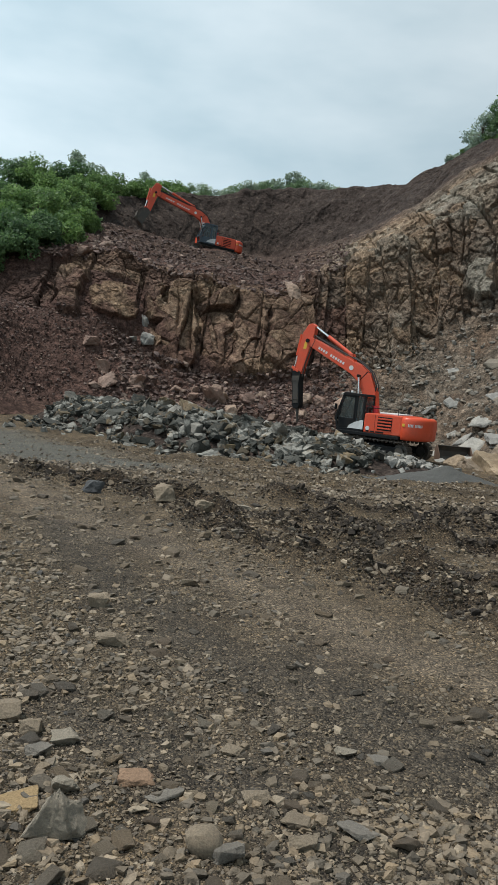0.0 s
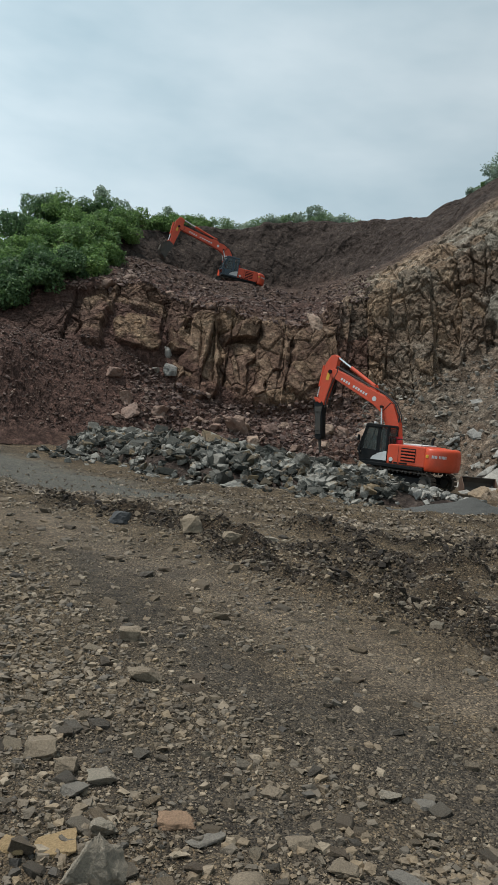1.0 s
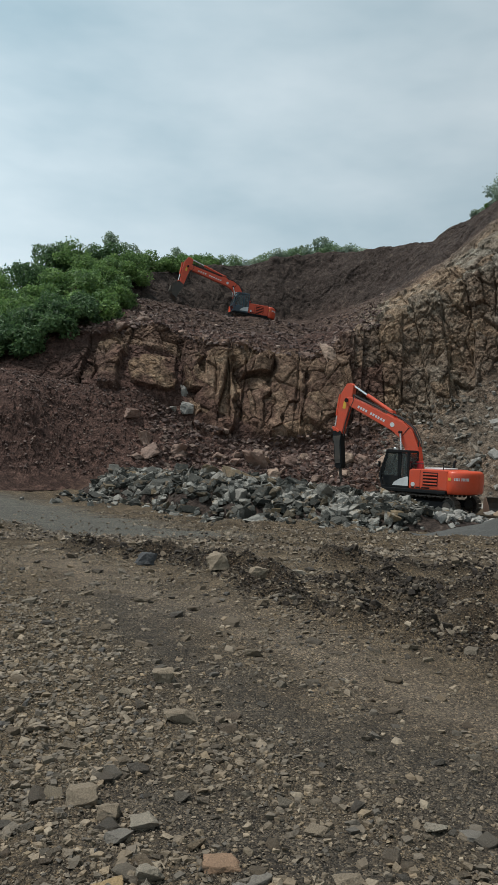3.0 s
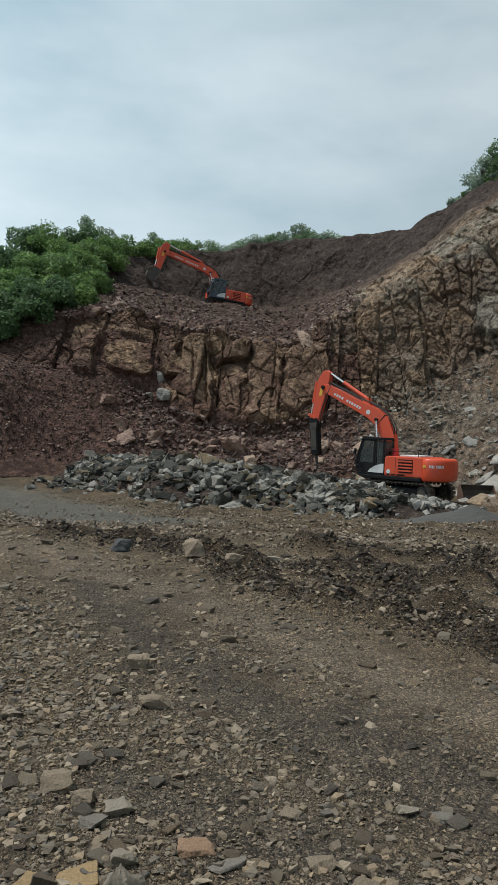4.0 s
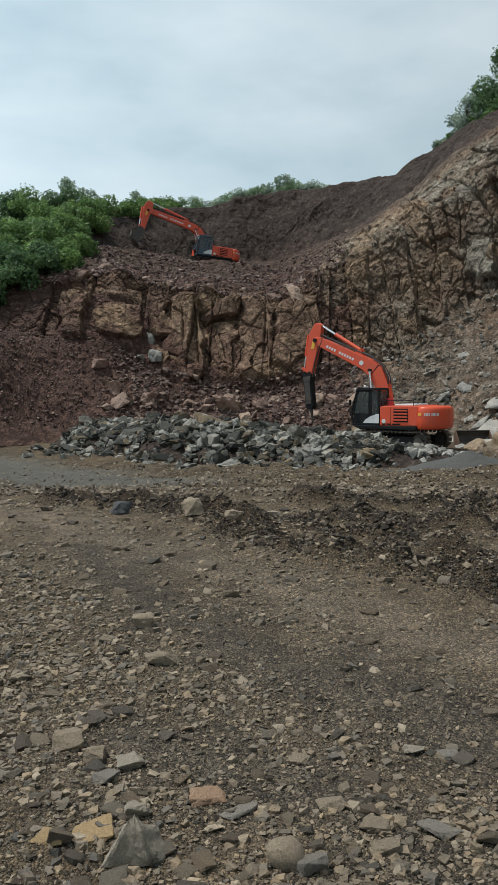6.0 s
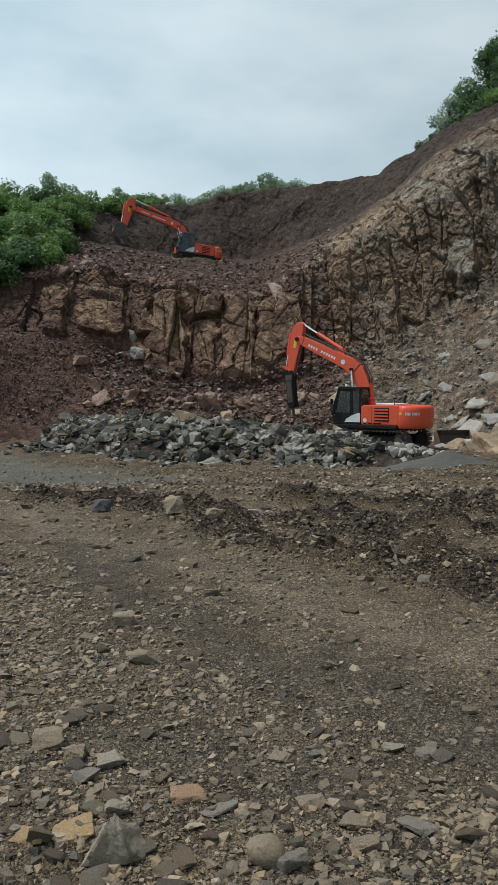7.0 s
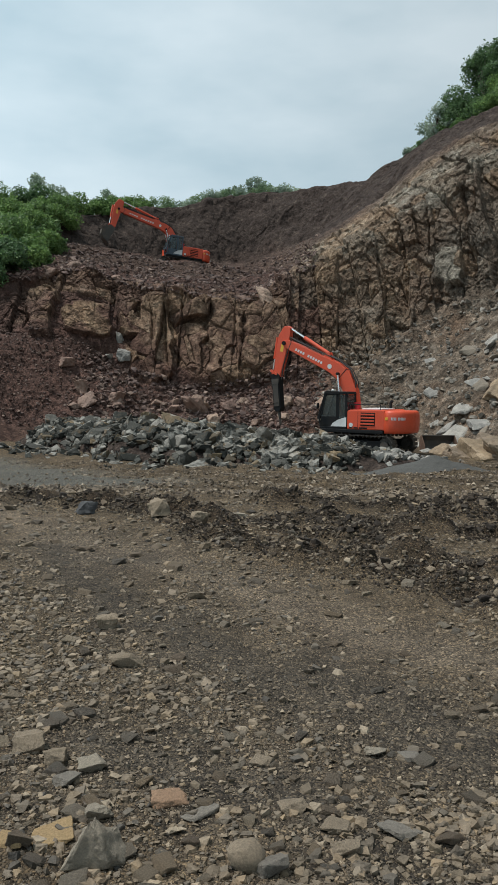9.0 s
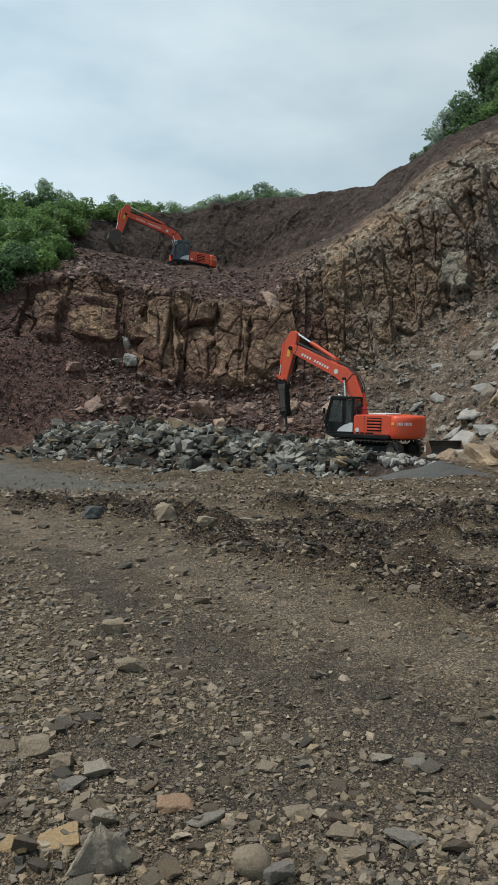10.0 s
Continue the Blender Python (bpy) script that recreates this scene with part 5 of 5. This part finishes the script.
rng = np.random.default_rng(23)
SHRUBS = [  # bearing, step, height, spread, tone
    (-0.41, 3.2, 4.2, 3.4, 0), (-0.385, 2.7, 3.4, 3.0, 0), (-0.36, 3.4, 5.2, 3.6, 2), (-0.335, 2.6, 3.2, 2.8, 1), (-0.325, 4.2, 5.6, 3.4, 2), (-0.30, 2.8, 3.4, 2.9, 0),
    (-0.285, 3.6, 4.6, 3.0, 1), (-0.262, 3.0, 3.0, 2.4, 1), (-0.25, 5.05, 3.4, 2.9, 2), (-0.228, 4.6, 3.0, 2.4, 0), (-0.205, 5.1, 2.4, 2.4, 0), (-0.178, 5.1, 1.8, 2.2, 1),
    (-0.15, 5.1, 2.0, 2.3, 0), (-0.125, 5.1, 1.5, 1.9, 1), (-0.40, 2.1, 2.6, 2.4, 2), (-0.37, 1.8, 2.2, 2.0, 2), (-0.43, 1.9, 2.6, 2.4, 2), (-0.30, 2.15, 2.6, 2.4, 2), (-0.275, 2.35, 2.4, 2.2, 0), (-0.335, 2.05, 2.6, 2.6, 2), (-0.36, 2.3, 2.8, 2.6, 0), (-0.25, 2.9, 2.2, 2.0, 1)]
tones = [(M_LEAF, "bright green bushy shrub on the quarry edge"), (M_LEAF, "fresh green shrub with arching branches on the quarry edge"), (M_LEAF_DARK, "dark green dense shrub on the quarry edge")]
for k, (a, s, h, w, tone) in enumerate(SHRUBS):
    p = lip(a, s)
    ob = woody("shrub", 300 + k, h, w, int(11000 * w / 2.6), 0.125, tones[tone][0], tones[tone][1], "shrub", "shrubs on the quarry edge", 24, 0.10, 0.5)
    ob.matrix_basis = Matrix.Translation(p + Vector((0, 0, -0.3)))
RIM = [(-0.10, 1.2), (-0.075, 1.0), (-0.05, 1.1), (-0.03, 0.9), (-0.012, 1.0), (0.004, 1.1), (0.03, 0.8), (0.055, 0.7)]
for k, (a, h) in enumerate(RIM):
    ob = woody("shrub", 340 + k, h * 1.2, 2.0, 2600, 0.12, (M_LEAF_PALE, M_LEAF_HAZED)[k % 2], "low green scrub on the soil rim", "shrub", "scrub along the rim", 14, 0.1, 0.45)
    ob.matrix_basis = Matrix.Translation(lip(a, 5.06) + Vector((0, 0, -0.25)))
# slim saplings that stand above the scrub
for k, (a, s, h, w) in enumerate([(0.017, 5.1, 2.4, 1.1), (-0.005, 5.1, 1.6, 0.6), (-0.245, 5.3, 7.0, 2.4), (-0.225, 5.3, 5.8, 2.0), (-0.16, 5.3, 4.2, 1.6), (0.026, 5.1, 1.9, 1.2)]):
    ob = woody("sapling", 360 + k, h, w, int(260 * h), 0.15, M_LEAF_HAZED, "thin green sapling on the rim, paled for haze", "sapling", "saplings on the rim", 10, 0.45, 0.3)
    ob.matrix_basis = Matrix.Translation(lip(a, s) + Vector((0, 0, -0.2)))
# trees on the high side
for k, (a, s, h, w, n, m, lab) in enumerate([
        (0.299, 5.2, 9.4, 3.7, 30000, M_LEAF_DARK, "dense dark green tree on the high rim"), (0.326, 5.15, 5.2, 3.0, 20000, M_LEAF, "bushy green tree on the high rim"),
        (0.243, 5.06, 3.3, 2.1, 3000, M_LEAF_HAZED, "thin grey-green tree on the high rim, paled for haze"), (0.36, 5.2, 7.5, 3.4, 18000, M_LEAF_DARK, "dense dark green tree on the high rim")]):
    ob = woody("tree", 380 + k, h, w, n, 0.125, m, lab, "tree", "trees on the high rim", 30, 0.15, 0.5)
    ob.matrix_basis = Matrix.Translation(lip(a, s) + Vector((0, 0, -0.3)))
for k, a in enumerate((0.215, 0.226, 0.238, 0.25, 0.262, 0.275)):
    ob = woody("shrub", 400 + k, 0.9 + 0.08 * k, 1.1, 2200, 0.115, M_LEAF if k % 2 else M_LEAF_HAZED, "low green scrub under the trees", "shrub", "scrub under the trees", 14, 0.1, 0.45)
    ob.matrix_basis = Matrix.Translation(lip(a, 5.04) + Vector((0, 0, -0.3)))

# ---- loose stones on the quarry floor ----
rng = np.random.default_rng(77)
KEY_STONES = [  # x, y, length, squash, turn, tone
    (-0.48, 2.85, 0.20, 0.85, 5, 4), (-0.65, 3.0, 0.155, 0.16, 20, 1), (-0.80, 2.95, 0.12, 0.24, -20, 1), (-0.255, 3.27, 0.165, 0.26, 8, 2), (-0.115, 3.16, 0.16, 0.12, 40, 0),
    (0.055, 2.84, 0.17, 0.66, 0, 3), (0.135, 2.81, 0.12, 0.6, 30, 0), (-0.95, 3.76, 0.17, 0.62, 0, 3), (-0.61, 3.56, 0.12, 0.5, 30, 4), (-0.80, 3.66, 0.11, 0.55, 0, 3),
    (-0.515, 3.12, 0.10, 0.6, 0, 4), (0.13, 3.62, 0.10, 0.4, 70, 3), (0.62, 3.03, 0.13, 0.2, -50, 0), (0.42, 2.92, 0.11, 0.5, 0, 3), (0.66, 3.72, 0.09, 0.35, 20, 4),
    (0.80, 3.66, 0.09, 0.3, 0, 0), (0.24, 3.2, 0.12, 0.3, 20, 3), (0.40, 3.08, 0.12, 0.26, -20, 3), (-0.70, 3.42, 0.12, 0.3, 60, 0), (-0.655, 4.83, 0.16, 0.7, 0, 3), (-0.89, 5.6, 0.16, 0.75, 0, 3),
    (-0.97, 10.05, 0.27, 0.85, 20, 3), (-2.0, 10.7, 0.25, 0.8, 0, 5), (-0.45, 9.7, 0.22, 0.7, 0, 3), (0.0, 10.4, 0.30, 0.3, 10, 4), (-0.2, 10.3, 0.30, 0.25, 0, 4), (-0.68, 10.6, 0.22, 0.6, 10, 0)]
TONES = [(0.20, 0.178, 0.15), (0.36, 0.25, 0.13), (0.30, 0.19, 0.12), (0.24, 0.19, 0.135), (0.29, 0.25, 0.195), (0.075, 0.076, 0.078)]
names = ["grey", "ochre yellow", "reddish brown", "tan brown", "pale tan", "dark grey"]
KEY_MATS = [stone_material("stone_" + names[i].replace(" ", "_"), [TONES[i], tuple(c * 1.15 for c in TONES[i])], False, 14, 0.012, 0.92) for i in range(6)]
for k, (x, y, s, q, turn, tone) in enumerate(KEY_STONES):
    me = big_rock_mesh("stone", 500 + k, KEY_MATS[tone], q * 1.05, 0.10, 0.014, 3, 0.13)
    ob = tagged(new("stone", me), names[tone] + " angular stone lying on the gravel floor", "stone", "larger stones on the floor")
    s *= 0.8
    if k == 0:  # a stone that rises to a blunt point
        for v in me.vertices:
            t = max(0.0, v.co.z + 0.35)
            v.co.x, v.co.y = v.co.x * max(0.22, 1.15 - 1.0 * t) + 0.05 * t, v.co.y * max(0.35, 1.1 - 0.8 * t)
    if k == 5:  # worn round
        for v in me.vertices:
            v.co = v.co.lerp(v.co.normalized() * 0.46, 0.7)
            v.co.z *= 0.8
        me.polygons.foreach_set("use_smooth", [True] * len(me.polygons))
    low = min(v.co.z for v in me.vertices)
    ob.matrix_basis = Matrix.LocRotScale((x, y, float(ground_z(x, y)) - low * s * 0.72), Euler((rng.normal(0, 0.06), rng.normal(0, 0.06), radians(turn))), (s, s, s))

MED = [big_rock_mesh("stone", 560 + k, M_STONE, 0.42, 0.12, 0.015, 1, 0.08) for k in range(16)]
count = 0
while count < 270:
    y = 2.5 * (12 / 2.5) ** rng.random()
    x = rng.uniform(-0.36, 0.36) * y
    _, dk, _, _ = ground_parts(np.array([x]), np.array([y]))
    if rng.random() < 0.55 * dk[0] or (x > 0.05 * y and y > 4.5 and rng.random() < 0.6):
        continue
    s = (0.035 + 0.065 * rng.random() ** 2.2) * (1 + 0.06 * (y - 3))
    ob = tagged(new("stone", MED[count % 16]), "angular tan and grey stone on the gravel floor", "stone", "stones scattered on the floor")
    ob.matrix_basis = Matrix.LocRotScale((x, y, float(ground_z(x, y)) + 0.10 * s), Euler((rng.normal(0, 0.18), rng.normal(0, 0.18), rng.uniform(0, 6.28))), (s, s, s))
    count += 1


def floor_places(n, y0, y1, thin=0.5):
    y = y0 * (y1 / y0) ** rng.random(n * 2)
    x = rng.uniform(-0.42, 0.42, n * 2) * y
    _, dk, mud, road = ground_parts(x, y)
    patch = fbm(np.stack([x, y, 0 * x], -1) * 1.1, 3, 55)
    lane = np.clip((x - 0.02 * y) / 0.6, 0, 1) * smooth(3.9, 4.6, y)
    keep = rng.random(n * 2) > np.clip(thin * dk + 0.8 * road + 0.45 * smooth(0.1, -0.4, patch) + 0.4 * lane * (1 - mud) + 0.6 * lane_of(x, y), 0, 0.95)
    x, y = x[keep][:n], y[keep][:n]
    return np.stack([x, y, ground_z(x, y)], -1)


p = floor_places(70000, 1.6, 12)
tagged(scatter("gravel", p, (0.012 + 0.046 * rng.random(len(p)) ** 13) * (0.75 + 0.10 * p[:, 1]), M_GRAVEL, rng, 0.35, None, 0.12, CHIPS), "fine loose gravel and stone chips on the floor", "gravel", kind="stuff")
p = floor_places(6500, 2.3, 12, 0.95)
tagged(scatter("stone_chips", p, (0.022 + 0.05 * rng.random(len(p)) ** 3.5) * (0.85 + 0.05 * p[:, 1]), M_GRAVEL, rng, 0.2), "flat tan stone chips on the floor", "gravel", kind="stuff")
# beds of tan shards where the gravel has been scraped together
M_SHARD = stone_material("tan_shards", [(0.08, 0.066, 0.050), (0.19, 0.142, 0.092), (0.12, 0.096, 0.069), (0.235, 0.172, 0.108), (0.15, 0.121, 0.089), (0.27, 0.215, 0.152)], True)
P = []
for cx, cy, wx, wy, n in [(0.55, 2.75, 0.45, 0.30, 900), (0.95, 3.0, 0.35, 0.25, 300), (-1.05, 4.4, 0.35, 0.75, 420), (-0.35, 4.45, 0.30, 0.30, 160), (-1.9, 6.4, 0.5, 1.0, 500), (0.35, 4.0, 0.5, 0.25, 120)]:
    P.append(np.stack([rng.normal(cx, wx, n), rng.normal(cy, wy, n)], -1))
P = np.concatenate(P)
tagged(scatter("stone_shards", np.stack([P[:, 0], P[:, 1], ground_z(P[:, 0], P[:, 1])], -1), (0.020 + 0.048 * rng.random(len(P)) ** 3) * (0.85 + 0.05 * P[:, 1]), M_SHARD, rng, 0.28), "beds of small tan stone shards", "gravel", kind="stuff")
# clods and stones along the churned ridges
M_CLOD = stone_material("mud_clod", [(0.022, 0.016, 0.012), (0.060, 0.044, 0.030), (0.030, 0.022, 0.016), (0.20, 0.155, 0.108), (0.026, 0.019, 0.014), (0.045, 0.033, 0.023), (0.022, 0.017, 0.013), (0.11, 0.083, 0.056)], True, 12, 0.02, 0.95)


def along_ridges(n, spread):
    out = []
    for line, wide, tall in RIDGES:
        line = np.array(line)
        t = rng.random(n) * (len(line) - 1)
        i = t.astype(int)
        out.append(line[i] + (line[i + 1] - line[i]) * (t - i)[:, None] + rng.normal(0, wide * spread, (n, 2)))
    P = np.concatenate(out)
    return np.stack([P[:, 0], P[:, 1], ground_z(P[:, 0], P[:, 1])], -1)


P = along_ridges(11000, 0.5)
tagged(scatter("mud_crumbs", P, (0.022 + 0.08 * rng.random(len(P)) ** 4) * (0.4 + 0.06 * P[:, 1]), M_CLOD, rng, 0.7, None, 0.1, CHIPS), "dark muddy crumbs along churned ridges", "mud", kind="stuff")
P = along_ridges(700, 0.6)
tagged(scatter("mud_clods", P, (0.03 + 0.12 * rng.random(len(P)) ** 5) * (0.45 + 0.05 * P[:, 1]), M_CLOD, rng, 0.7, None, 0.16), "dark muddy clods along churned ridges", "mud", kind="stuff")
M_FAR = stone_material("muddy_stones", [(0.042, 0.032, 0.024), (0.175, 0.130, 0.086), (0.078, 0.059, 0.043), (0.245, 0.184, 0.122), (0.060, 0.047, 0.036), (0.35, 0.285, 0.21), (0.125, 0.094, 0.065)], True, 12, 0.02)
y = rng.uniform(12.6, 31, 50000)
x = rng.uniform(-0.4, 0.4, 50000) * y
_, dk, mud, road = ground_parts(x, y)
k = rng.random(len(y)) > 0.95 * road
tagged(scatter("far_gravel", np.stack([x, y, ground_z(x, y)], -1)[k], 0.035 + 0.17 * rng.random(k.sum()) ** 5, M_FAR, rng, 0.5, None, 0.12, CHIPS), "scattered stones on the far floor", "gravel", kind="stuff")
